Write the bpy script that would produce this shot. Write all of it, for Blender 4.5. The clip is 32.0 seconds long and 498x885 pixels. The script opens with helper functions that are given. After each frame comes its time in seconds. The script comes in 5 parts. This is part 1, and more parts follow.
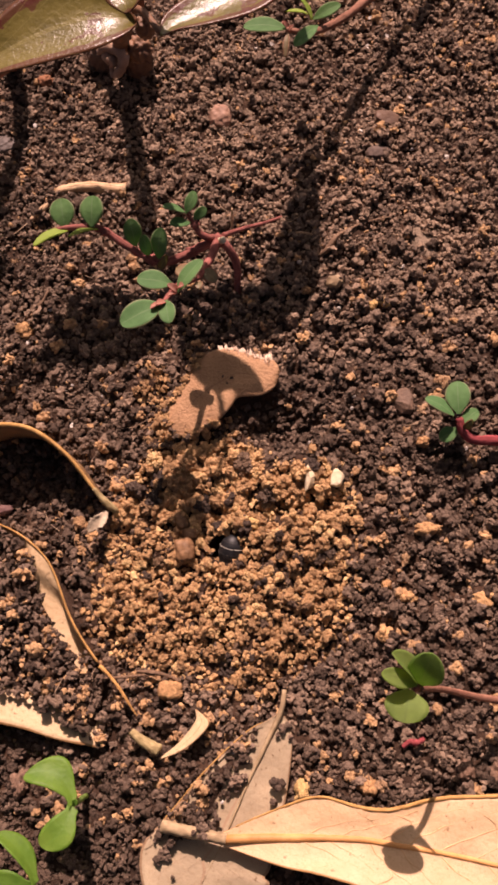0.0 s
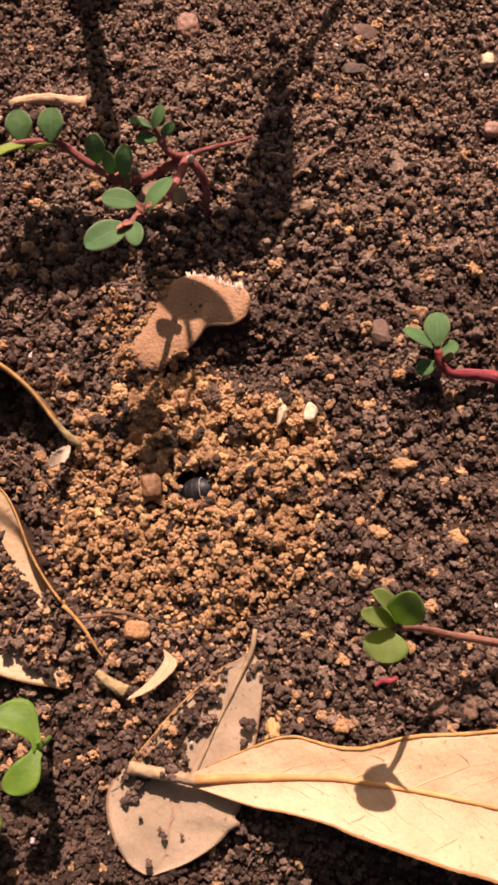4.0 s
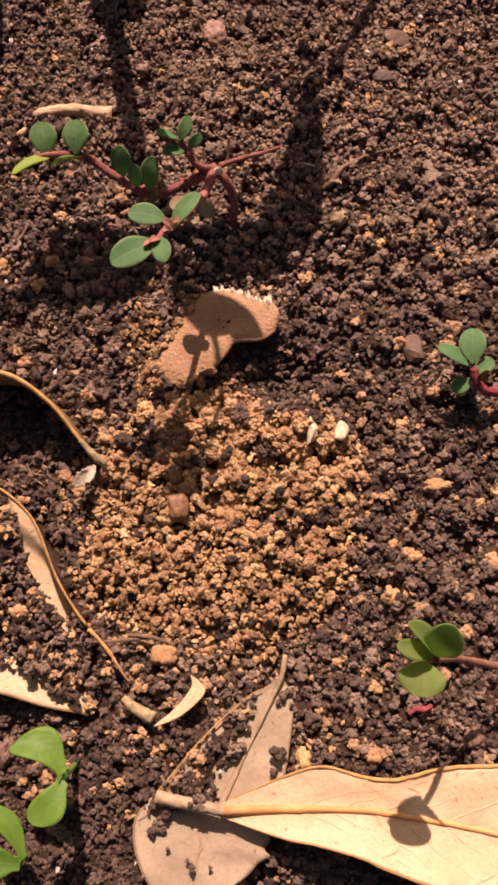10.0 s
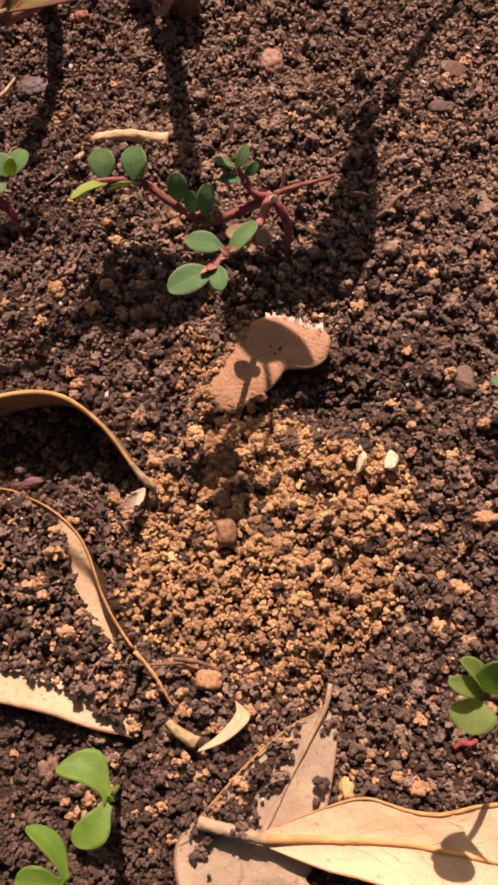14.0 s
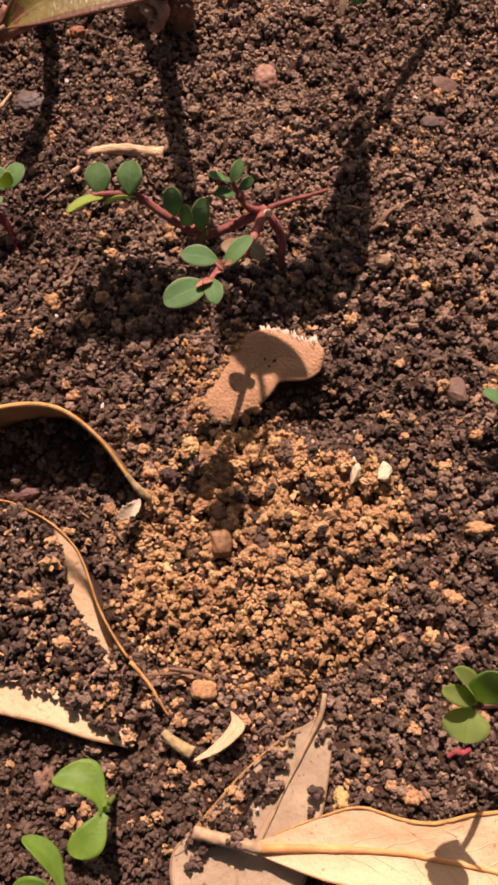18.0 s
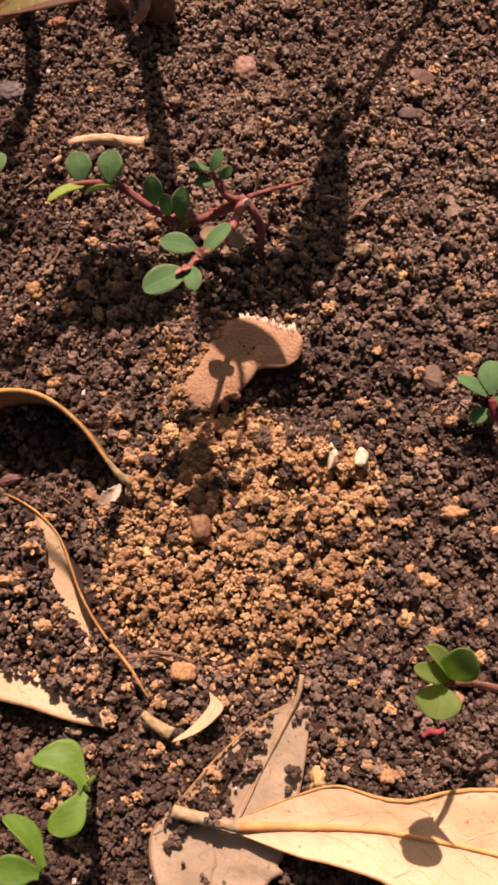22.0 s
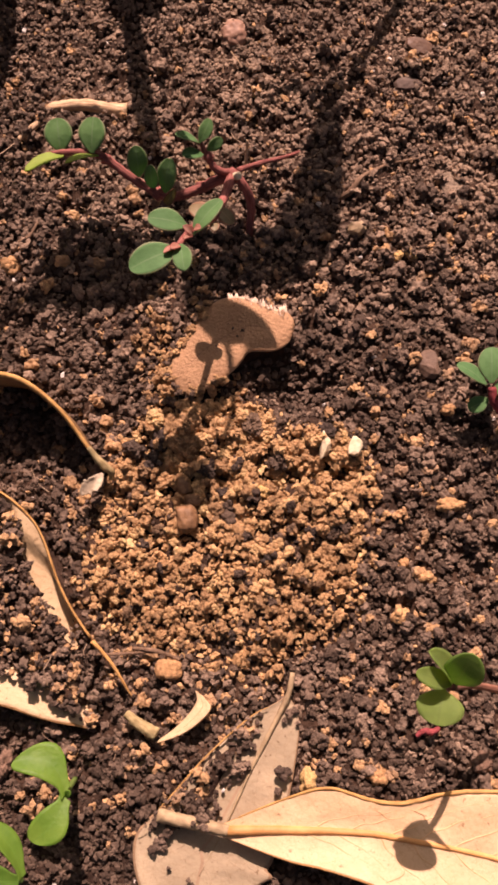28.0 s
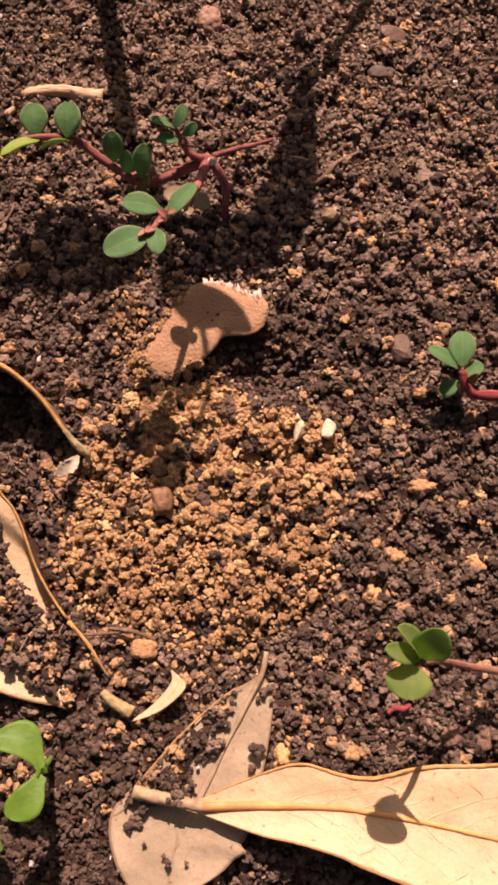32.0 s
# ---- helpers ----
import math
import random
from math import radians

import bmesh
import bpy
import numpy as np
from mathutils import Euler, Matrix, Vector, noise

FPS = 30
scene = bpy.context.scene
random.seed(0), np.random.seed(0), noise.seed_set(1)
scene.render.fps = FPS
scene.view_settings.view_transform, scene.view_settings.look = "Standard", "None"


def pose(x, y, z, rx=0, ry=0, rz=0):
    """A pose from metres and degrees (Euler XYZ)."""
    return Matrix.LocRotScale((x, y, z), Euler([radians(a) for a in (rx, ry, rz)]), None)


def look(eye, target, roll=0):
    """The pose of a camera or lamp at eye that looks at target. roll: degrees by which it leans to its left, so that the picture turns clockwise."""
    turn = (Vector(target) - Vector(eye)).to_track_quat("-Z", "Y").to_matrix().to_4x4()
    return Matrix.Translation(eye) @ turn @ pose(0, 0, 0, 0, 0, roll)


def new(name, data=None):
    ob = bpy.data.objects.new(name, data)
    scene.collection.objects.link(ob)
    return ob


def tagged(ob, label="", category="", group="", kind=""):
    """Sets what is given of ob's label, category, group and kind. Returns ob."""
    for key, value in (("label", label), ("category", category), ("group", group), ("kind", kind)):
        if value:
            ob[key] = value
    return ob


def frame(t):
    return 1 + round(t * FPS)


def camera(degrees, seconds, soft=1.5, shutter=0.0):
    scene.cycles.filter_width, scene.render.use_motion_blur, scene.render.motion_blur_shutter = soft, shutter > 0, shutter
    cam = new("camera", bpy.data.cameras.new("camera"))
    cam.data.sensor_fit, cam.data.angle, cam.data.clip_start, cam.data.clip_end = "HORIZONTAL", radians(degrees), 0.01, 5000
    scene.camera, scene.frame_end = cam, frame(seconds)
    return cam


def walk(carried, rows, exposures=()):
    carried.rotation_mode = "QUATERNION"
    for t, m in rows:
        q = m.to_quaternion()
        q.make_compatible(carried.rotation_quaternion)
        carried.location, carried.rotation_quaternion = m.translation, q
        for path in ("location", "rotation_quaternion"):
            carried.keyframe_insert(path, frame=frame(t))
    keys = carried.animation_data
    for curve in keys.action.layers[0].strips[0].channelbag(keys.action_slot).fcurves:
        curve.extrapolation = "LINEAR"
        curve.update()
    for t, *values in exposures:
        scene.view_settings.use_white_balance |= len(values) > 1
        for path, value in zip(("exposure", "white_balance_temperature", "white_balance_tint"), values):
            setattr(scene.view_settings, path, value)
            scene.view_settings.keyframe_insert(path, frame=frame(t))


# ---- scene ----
# All lengths below are written in centimetres and scaled by CM.
CM = 0.01
PATH = [
    (0, 0.02271, -0.02698, 0.12730, 17.759, 5.682, -0.688),
    (0.5, 0.02375, -0.02908, 0.12793, 17.444, 5.253, -1.057),
    (1, 0.02335, -0.02843, 0.12716, 17.126, 5.205, -1.321),
    (1.5, 0.02056, -0.02653, 0.12493, 15.437, 4.139, -1.240),
    (2, 0.01938, -0.02524, 0.12289, 14.627, 3.478, -1.060),
    (2.5, 0.01843, -0.02498, 0.12254, 14.189, 2.946, -0.931),
    (3, 0.01941, -0.02622, 0.12216, 13.688, 2.547, -1.293),
    (3.5, 0.01965, -0.02598, 0.12258, 13.782, 2.891, -1.129),
    (4, 0.01964, -0.02611, 0.12227, 13.913, 2.650, -1.162),
    (4.5, 0.01967, -0.02611, 0.12233, 13.942, 2.449, -1.283),
    (6.5, 0.02064, -0.02367, 0.11918, 13.530, 2.836, -1.298),
    (7, 0.02027, -0.02383, 0.11913, 13.577, 3.067, -1.198),
    (7.5, 0.02080, -0.02348, 0.11864, 13.448, 3.430, -1.195),
    (8, 0.02099, -0.02387, 0.11892, 13.492, 3.429, -1.281),
    (8.5, 0.02109, -0.02379, 0.11871, 13.444, 3.766, -1.279),
    (9, 0.02009, -0.02358, 0.11878, 13.498, 3.558, -1.255),
    (9.5, 0.01909, -0.02377, 0.11974, 13.683, 3.737, -1.011),
    (10, 0.01860, -0.02261, 0.11999, 13.802, 3.946, -0.843),
    (10.5, 0.01961, -0.02317, 0.11927, 13.804, 3.767, -0.834),
    (11, 0.01893, -0.02279, 0.11926, 13.699, 3.609, -0.959),
    (11.5, 0.01746, -0.02138, 0.11995, 13.866, 3.969, -0.715),
    (12, 0.01510, -0.02047, 0.11960, 13.984, 4.819, 0.476),
    (12.5, 0.01644, -0.02228, 0.12116, 14.583, 5.222, 0.848),
    (13, 0.01556, -0.02113, 0.12125, 14.811, 5.570, 1.029),
    (13.5, 0.01589, -0.02079, 0.12099, 14.760, 5.571, 1.081),
    (14, 0.01590, -0.02101, 0.12108, 14.750, 5.279, 0.986),
    (14.5, 0.01522, -0.02084, 0.12090, 14.840, 5.089, 1.036),
    (16.5, 0.01531, -0.02080, 0.12162, 15.233, 4.864, 0.925),
    (17, 0.01585, -0.02090, 0.12219, 15.190, 5.015, 0.807),
    (17.5, 0.01504, -0.02121, 0.12224, 15.370, 4.607, 0.820),
    (18, 0.01560, -0.02102, 0.12222, 15.308, 4.792, 0.830),
    (18.5, 0.01512, -0.02096, 0.12272, 15.410, 4.594, 0.853),
    (19, 0.01510, -0.02094, 0.12247, 15.490, 4.510, 0.797),
    (19.5, 0.01551, -0.02039, 0.12196, 15.318, 4.682, 0.805),
    (20, 0.01536, -0.02072, 0.12167, 15.333, 4.427, 0.781),
    (20.5, 0.01588, -0.02071, 0.12210, 15.222, 4.767, 0.813),
    (21, 0.01527, -0.02035, 0.12219, 15.150, 4.470, 0.778),
    (21.5, 0.01511, -0.02076, 0.12217, 15.095, 4.205, 0.734),
    (22, 0.01687, -0.02293, 0.12336, 15.137, 4.049, 0.641),
    (22.5, 0.01440, -0.02083, 0.12308, 15.375, 4.167, 0.663),
    (23, 0.01190, -0.01865, 0.12161, 15.013, 3.675, 1.001),
    (23.5, 0.01195, -0.01891, 0.12146, 14.790, 3.355, 1.156),
    (24, 0.01199, -0.01821, 0.12095, 14.588, 3.392, 1.171),
    (24.5, 0.01191, -0.01890, 0.12109, 14.634, 3.170, 1.181),
    (26.5, 0.01236, -0.01928, 0.11967, 13.994, 2.126, 0.830),
    (27, 0.01271, -0.01924, 0.11929, 13.668, 2.068, 0.729),
    (27.5, 0.01365, -0.01959, 0.11904, 13.464, 2.061, 0.613),
    (28, 0.01347, -0.01916, 0.11878, 13.185, 1.870, 0.540),
    (28.5, 0.01313, -0.01948, 0.11921, 13.071, 1.538, 0.543),
    (29, 0.01355, -0.02023, 0.11902, 13.176, 1.318, 0.462),
    (29.5, 0.01404, -0.02024, 0.11894, 12.964, 1.181, 0.352),
    (30, 0.01379, -0.02014, 0.11852, 12.866, 0.990, 0.331),
    (30.5, 0.01306, -0.02002, 0.11904, 12.742, 0.948, 0.363),
    (31, 0.01338, -0.02033, 0.11911, 12.823, 0.925, 0.384),
    (31.5, 0.01342, -0.02065, 0.11915, 12.872, 0.779, 0.361),
    (32, 0.01460, -0.02083, 0.11983, 12.783, 0.862, 0.267),
]
cam = camera(30.0, 32.0, soft=3.1)
walk(cam, [(t, pose(x, y, z, rx, ry, rz)) for t, x, y, z, rx, ry, rz in PATH], exposures=[(0, 0.52, 7700, 25), (2, 0.6, 7700, 25), (4, 0.61, 7700, 25), (20, 0.6, 7700, 25), (32, 0.65, 7700, 25)])

# ---- light: clear sky and a sun half way up, behind the plants ----
SUN_EL, SUN_AZ = 47.0, 1.0
world = bpy.data.worlds.new("sky")
scene.world = world
world.use_nodes = True
wn = world.node_tree.nodes
sky = wn.new("ShaderNodeTexSky")
sky.sky_type, sky.sun_disc = "NISHITA", False
sky.sun_elevation, sky.sun_rotation, sky.dust_density = radians(SUN_EL), radians(SUN_AZ), 4.0
sky.air_density, sky.ozone_density = 0.45, 0.5
wn["Background"].inputs["Strength"].default_value = 0.042
world.node_tree.links.new(sky.outputs[0], wn["Background"].inputs["Color"])
sun_data = bpy.data.lights.new("sun", "SUN")
sun_data.energy, sun_data.angle, sun_data.color = 4.9, radians(0.6), (1.0, 0.835, 0.82)
sun = new("sun", sun_data)
sx = math.sin(radians(SUN_AZ)) * math.cos(radians(SUN_EL))
sy = math.cos(radians(SUN_AZ)) * math.cos(radians(SUN_EL))
sun.matrix_world = look((sx, sy, math.sin(radians(SUN_EL))), (0, 0, 0))


# ---- materials ----
class Mat:
    """A node material with a few short-hands."""

    def __init__(self, name, rough=0.8, spec=0.3):
        self.m = bpy.data.materials.new(name)
        self.m.use_nodes = True
        self.t = self.m.node_tree
        self.b = self.t.nodes["Principled BSDF"]
        self.b.inputs["Roughness"].default_value = rough
        self.b.inputs["Specular IOR Level"].default_value = spec
        self.coord = self.t.nodes.new("ShaderNodeTexCoord")

    def link(self, a, b):
        self.t.links.new(a, b)

    def noise(self, scale, detail=4.0, rough=0.55, vec="Object", offset=0.0):
        n = self.t.nodes.new("ShaderNodeTexNoise")
        n.inputs["Scale"].default_value = scale
        n.inputs["Detail"].default_value = detail
        n.inputs["Roughness"].default_value = rough
        src = self.coord.outputs[vec]
        if offset:
            mp = self.t.nodes.new("ShaderNodeMapping")
            mp.inputs["Location"].default_value = (offset, offset * 0.7, offset * 0.3)
            self.link(src, mp.inputs[0])
            src = mp.outputs[0]
        self.link(src, n.inputs["Vector"])
        return n.outputs["Fac"]

    def ramp(self, fac, stops, hard=False):
        r = self.t.nodes.new("ShaderNodeValToRGB")
        r.color_ramp.interpolation = "CONSTANT" if hard else "LINEAR"
        while len(r.color_ramp.elements) < len(stops):
            r.color_ramp.elements.new(0.5)
        for e, (p, c) in zip(r.color_ramp.elements, stops):
            e.position, e.color = p, (*c, 1.0)
        self.link(fac, r.inputs[0])
        return r.outputs[0]

    def mix(self, fac, a, b, mode="MIX"):
        x = self.t.nodes.new("ShaderNodeMix")
        x.data_type, x.blend_type = "RGBA", mode
        for sock, v in ((x.inputs["Factor"], fac), (x.inputs["A"], a), (x.inputs["B"], b)):
            if isinstance(v, (int, float)):
                sock.default_value = v
            elif isinstance(v, tuple):
                sock.default_value = (*v, 1.0)
            else:
                self.link(v, sock)
        return x.outputs["Result"]

    def math(self, op, a, b=0.0, c=0.0):
        x = self.t.nodes.new("ShaderNodeMath")
        x.operation = op
        for sock, v in zip(x.inputs, (a, b, c)):
            if isinstance(v, (int, float)):
                sock.default_value = v
            else:
                self.link(v, sock)
        return x.outputs[0]

    def uv(self):
        s = self.t.nodes.new("ShaderNodeSeparateXYZ")
        self.link(self.coord.outputs["UV"], s.inputs[0])
        return s.outputs[0], s.outputs[1]

    def color(self, c):
        self.link(c, self.b.inputs["Base Color"])

    def bump(self, height, dist, strength=0.6):
        n = self.t.nodes.new("ShaderNodeBump")
        n.inputs["Strength"].default_value, n.inputs["Distance"].default_value = strength, dist
        self.link(height, n.inputs["Height"])
        self.link(n.outputs[0], self.b.inputs["Normal"])
        return n.outputs[0]

    def through_light(self, c, share):
        """Lets part of the light through, as a thin leaf does."""
        tr = self.t.nodes.new("ShaderNodeBsdfTranslucent")
        self.link(c, tr.inputs[0])
        mx = self.t.nodes.new("ShaderNodeMixShader")
        mx.inputs[0].default_value = share
        self.link(self.b.outputs[0], mx.inputs[1])
        self.link(tr.outputs[0], mx.inputs[2])
        self.link(mx.outputs[0], self.t.nodes["Material Output"].inputs[0])


def crumb_material(name, stops, island, tint=(0.6, 1.38)):
    """Earth crumbs: each takes its own shade, with grain and fine dust on it."""
    s = Mat(name, 0.92, 0.25)
    if island:
        own = s.t.nodes.new("ShaderNodeAttribute")
        own.attribute_name = "tone"
        rnd = own.outputs["Fac"]
    else:
        rnd = s.t.nodes.new("ShaderNodeObjectInfo").outputs["Random"]
    base = s.ramp(rnd, stops)
    grain = s.ramp(s.noise(2300, 4, 0.7), [(0.28, (tint[0],) * 3), (0.72, (tint[1],) * 3)])
    patch = s.ramp(s.noise(90, 3, offset=3.1), [(0.3, (0.82, 0.8, 0.8)), (0.7, (1.15, 1.12, 1.08))])
    c = s.mix(1.0, s.mix(1.0, base, grain, "MULTIPLY"), patch, "MULTIPLY")
    s.color(c)
    rise = s.math("ADD", s.noise(1300, 5, 0.7), s.math("MULTIPLY", s.noise(4200, 3, 0.6, offset=2.3), 0.5))
    s.bump(rise, 0.00038, 0.9)
    s.link(s.ramp(s.noise(1900, 2, offset=7.7), [(0.3, (0.3, 0.3, 0.3)), (0.46, (0.95, 0.95, 0.95))]), s.b.inputs["Roughness"])
    return s.m


DARK = [(0.0, (0.049, 0.032, 0.023)), (0.3, (0.113, 0.077, 0.056)), (0.6, (0.196, 0.137, 0.1)),
        (0.8, (0.31, 0.218, 0.154)), (0.86, (0.43, 0.26, 0.135)), (0.97, (0.57, 0.35, 0.18)), (1.0, (0.68, 0.62, 0.56))]
OCHRE = [(0.0, (0.062, 0.044, 0.035)), (0.1, (0.135, 0.09, 0.063)), (0.16, (0.31, 0.185, 0.094)), (0.6, (0.47, 0.281, 0.138)),
         (0.88, (0.57, 0.36, 0.178)), (1.0, (0.66, 0.455, 0.225))]
M_DARK = crumb_material("dark_earth_crumbs", DARK, True)
M_OCHRE = crumb_material("ochre_earth_crumbs", OCHRE, True)
M_PELLET = crumb_material("ochre_pellets", OCHRE, False)
M_CRUMB = crumb_material("loose_earth_crumbs", DARK[:-1], False)


def ground_material():
    s = Mat("gap_shade_earth", 0.95, 0.2)
    # earth colour darkened to deepen the shade in gaps between crumbs
    a = s.ramp(s.noise(700, 5, 0.6), [(0.3, (0.034, 0.019, 0.013)), (0.55, (0.062, 0.036, 0.024)), (0.75, (0.1, 0.06, 0.041))])
    b = s.ramp(s.noise(60, 3, offset=2.0), [(0.35, (0.8, 0.8, 0.8)), (0.7, (1.2, 1.12, 1.02))])
    s.color(s.mix(1.0, a, b, "MULTIPLY"))
    s.bump(s.noise(1500, 5, 0.7), 0.0006, 1.0)
    return s.m


M_GROUND = ground_material()


def stone_material(name, lo, hi, rough=0.75, scale=900):
    s = Mat(name, rough, 0.35)
    c = s.ramp(s.noise(scale, 5, 0.6), [(0.3, lo), (0.7, hi)])
    d = s.ramp(s.noise(scale * 0.25, 3, offset=1.7), [(0.35, (0.75, 0.72, 0.7)), (0.65, (1.1, 1.08, 1.05))])
    s.color(s.mix(1.0, c, d, "MULTIPLY"))
    s.bump(s.noise(scale * 2.2, 4), 0.0002, 0.7)
    return s.m


M_CLOD = crumb_material("ochre_clod", [(0.0, (0.4, 0.22, 0.105)), (1.0, (0.55, 0.33, 0.16))], False)
M_BROWNCLOD = crumb_material("brown_clod", [(0.0, (0.18, 0.108, 0.074)), (1.0, (0.27, 0.17, 0.118))], False)
M_PINK = stone_material("pink_stone", (0.22, 0.115, 0.075), (0.46, 0.28, 0.2), 0.6, 450)
M_RED = stone_material("red_brown_stone", (0.13, 0.076, 0.052), (0.23, 0.138, 0.095), 0.5, 600)
M_CREAM = stone_material("cream_chip", (0.6, 0.48, 0.3), (0.82, 0.72, 0.52), 0.6, 800)
M_GREY = stone_material("grey_flake", (0.085, 0.064, 0.055), (0.145, 0.112, 0.098), 0.6, 800)
M_TAN = stone_material("tan_flake", (0.17, 0.11, 0.08), (0.27, 0.18, 0.13), 0.95, 900)
M_AMBERCLOD = crumb_material("reddish_clod", [(0.0, (0.3, 0.13, 0.07)), (1.0, (0.42, 0.2, 0.11))], False)
M_CRUST = crumb_material("tan_crust", [(0.0, (0.24, 0.178, 0.128)), (1.0, (0.29, 0.215, 0.155))], False)
M_BROWNSTONE = stone_material("brown_stone", (0.13, 0.082, 0.056), (0.22, 0.14, 0.098), 0.7, 900)
M_PURPLE = stone_material("purplish_bark", (0.1, 0.05, 0.046), (0.19, 0.1, 0.09), 0.7, 700)
M_CREAMPEB = stone_material("pale_yellow_pebble", (0.5, 0.36, 0.2), (0.68, 0.54, 0.34), 0.5, 500)
M_YELLOW = crumb_material("yellow_clod", [(0.0, (0.55, 0.34, 0.14)), (1.0, (0.66, 0.45, 0.2))], False)


def wood_material(name, lo, hi, stretch=12):
    s = Mat(name, 0.8, 0.25)
    u, v = s.uv()
    comb = s.t.nodes.new("ShaderNodeCombineXYZ")
    s.link(s.math("MULTIPLY", u, 3.0), comb.inputs[0])
    s.link(s.math("MULTIPLY", v, stretch), comb.inputs[1])
    n = s.t.nodes.new("ShaderNodeTexNoise")
    n.inputs["Scale"].default_value, n.inputs["Detail"].default_value = 2.0, 5
    s.link(comb.outputs[0], n.inputs["Vector"])
    c = s.ramp(n.outputs["Fac"], [(0.3, lo), (0.7, hi)])
    d = s.ramp(s.noise(700, 4), [(0.3, (0.7, 0.68, 0.66)), (0.65, (1.1, 1.1, 1.1))])
    s.color(s.mix(1.0, c, d, "MULTIPLY"))
    s.bump(n.outputs["Fac"], 0.0002, 0.8)
    return s.m


M_STICK = wood_material("pale_dry_stick", (0.36, 0.2, 0.1), (0.78, 0.57, 0.36))
M_TWIG = wood_material("brown_rootlet", (0.14, 0.08, 0.05), (0.3, 0.19, 0.12))
M_FIBRE = stone_material("root_fibre", (0.18, 0.11, 0.07), (0.5, 0.36, 0.24), 0.8, 120)
M_RIB = stone_material("leaf_rib", (0.5, 0.24, 0.08), (0.66, 0.36, 0.14), 0.6, 400)
M_VEIN = stone_material("pale_leaf_vein", (0.6, 0.36, 0.18), (0.72, 0.47, 0.26), 0.6, 400)
M_BARK = stone_material("beige_bark", (0.26, 0.16, 0.11), (0.5, 0.34, 0.25), 0.85, 350)
M_STEMBARK = stone_material("brown_stem_bark", (0.13, 0.065, 0.04), (0.28, 0.15, 0.085), 0.6, 300)
M_AMBER = stone_material("amber_brown_pebble", (0.13, 0.066, 0.032), (0.29, 0.158, 0.076), 0.6, 900)
M_PAPER = stone_material("papery_grey_beige", (0.36, 0.29, 0.2), (0.58, 0.48, 0.35), 0.8, 1100)
M_FRAY = stone_material("frayed_leaf_edge", (0.5, 0.33, 0.22), (0.85, 0.68, 0.54), 0.8, 1500)
M_ORANGE = wood_material("orange_brown_petiole", (0.5, 0.24, 0.07), (0.7, 0.4, 0.15))
M_GOLD = wood_material("golden_leaf_edge", (0.42, 0.22, 0.07), (0.62, 0.37, 0.14), 3)
M_PETIOLE = wood_material("beige_petiole", (0.33, 0.235, 0.135), (0.47, 0.345, 0.205), 4)
M_STUB = wood_material("olive_beige_stub", (0.29, 0.215, 0.1), (0.48, 0.375, 0.19), 6)
M_OLIVE = stone_material("olive_tan_stone", (0.27, 0.19, 0.11), (0.4, 0.29, 0.18), 0.6, 700)
M_REDSTEM = wood_material("red_stem", (0.17, 0.05, 0.043), (0.36, 0.13, 0.105), 6)
M_CRIMSON = wood_material("crimson_stem", (0.18, 0.028, 0.03), (0.4, 0.085, 0.09), 6)
M_DARKSTONE = stone_material("dark_brown_stone", (0.075, 0.048, 0.036), (0.135, 0.088, 0.066), 0.7, 800)
M_BROWNSTEM = wood_material("brown_red_stem", (0.2, 0.085, 0.055), (0.36, 0.18, 0.12), 6)


def dry_leaf_material(name, lo, hi, rib, rim, vein_amount=0.5, share=0.12, rough=0.6, relief=0.0002, rim_at=0.488, fine_share=0.6):
    """Dead leaf: blotched blade, darker rib, side veins and a coloured rim."""
    s = Mat(name, rough, 0.35)
    u, v = s.uv()
    off = s.math("ABSOLUTE", s.math("SUBTRACT", v, 0.5))
    blade_c = s.ramp(s.noise(160, 5, 0.6), [(0.3, lo), (0.7, hi)])
    speck = s.ramp(s.noise(1400, 3, offset=5), [(0.26, (0.45, 0.36, 0.3)), (0.36, (1, 1, 1))])
    c = s.mix(0.8, blade_c, speck, "MULTIPLY")
    wig = s.math("MULTIPLY", s.noise(220, 2, offset=1.3), 0.9)
    phase = s.math("ADD", s.math("SUBTRACT", s.math("MULTIPLY", u, 9.0), s.math("MULTIPLY", off, 7.0)), wig)
    saw = s.math("ABSOLUTE", s.math("SUBTRACT", s.math("FRACT", phase), 0.5))
    vein = s.math("MULTIPLY", s.math("LESS_THAN", saw, 0.022), vein_amount)
    c = s.mix(vein, c, rib)
    fine = s.ramp(s.noise(900, 2, offset=9), [(0.47, (1, 1, 1)), (0.5, (0.86, 0.8, 0.72)), (0.53, (1, 1, 1))])
    c = s.mix(fine_share, c, fine, "MULTIPLY")
    ribm = s.math("LESS_THAN", off, 0.012)
    c = s.mix(ribm, c, rib)
    rimm = s.math("MULTIPLY", s.math("GREATER_THAN", s.math("ADD", off, s.math("MULTIPLY", s.noise(300, 2), 0.02)), rim_at), 0.85)
    c = s.mix(rimm, c, rim)
    s.color(c)
    h = s.math("ADD", s.noise(1100 if relief < 0.0003 else 2600, 4), s.math("MULTIPLY", vein, 0.7))
    s.bump(h, relief, 0.7)
    s.through_light(c, share)
    return s.m


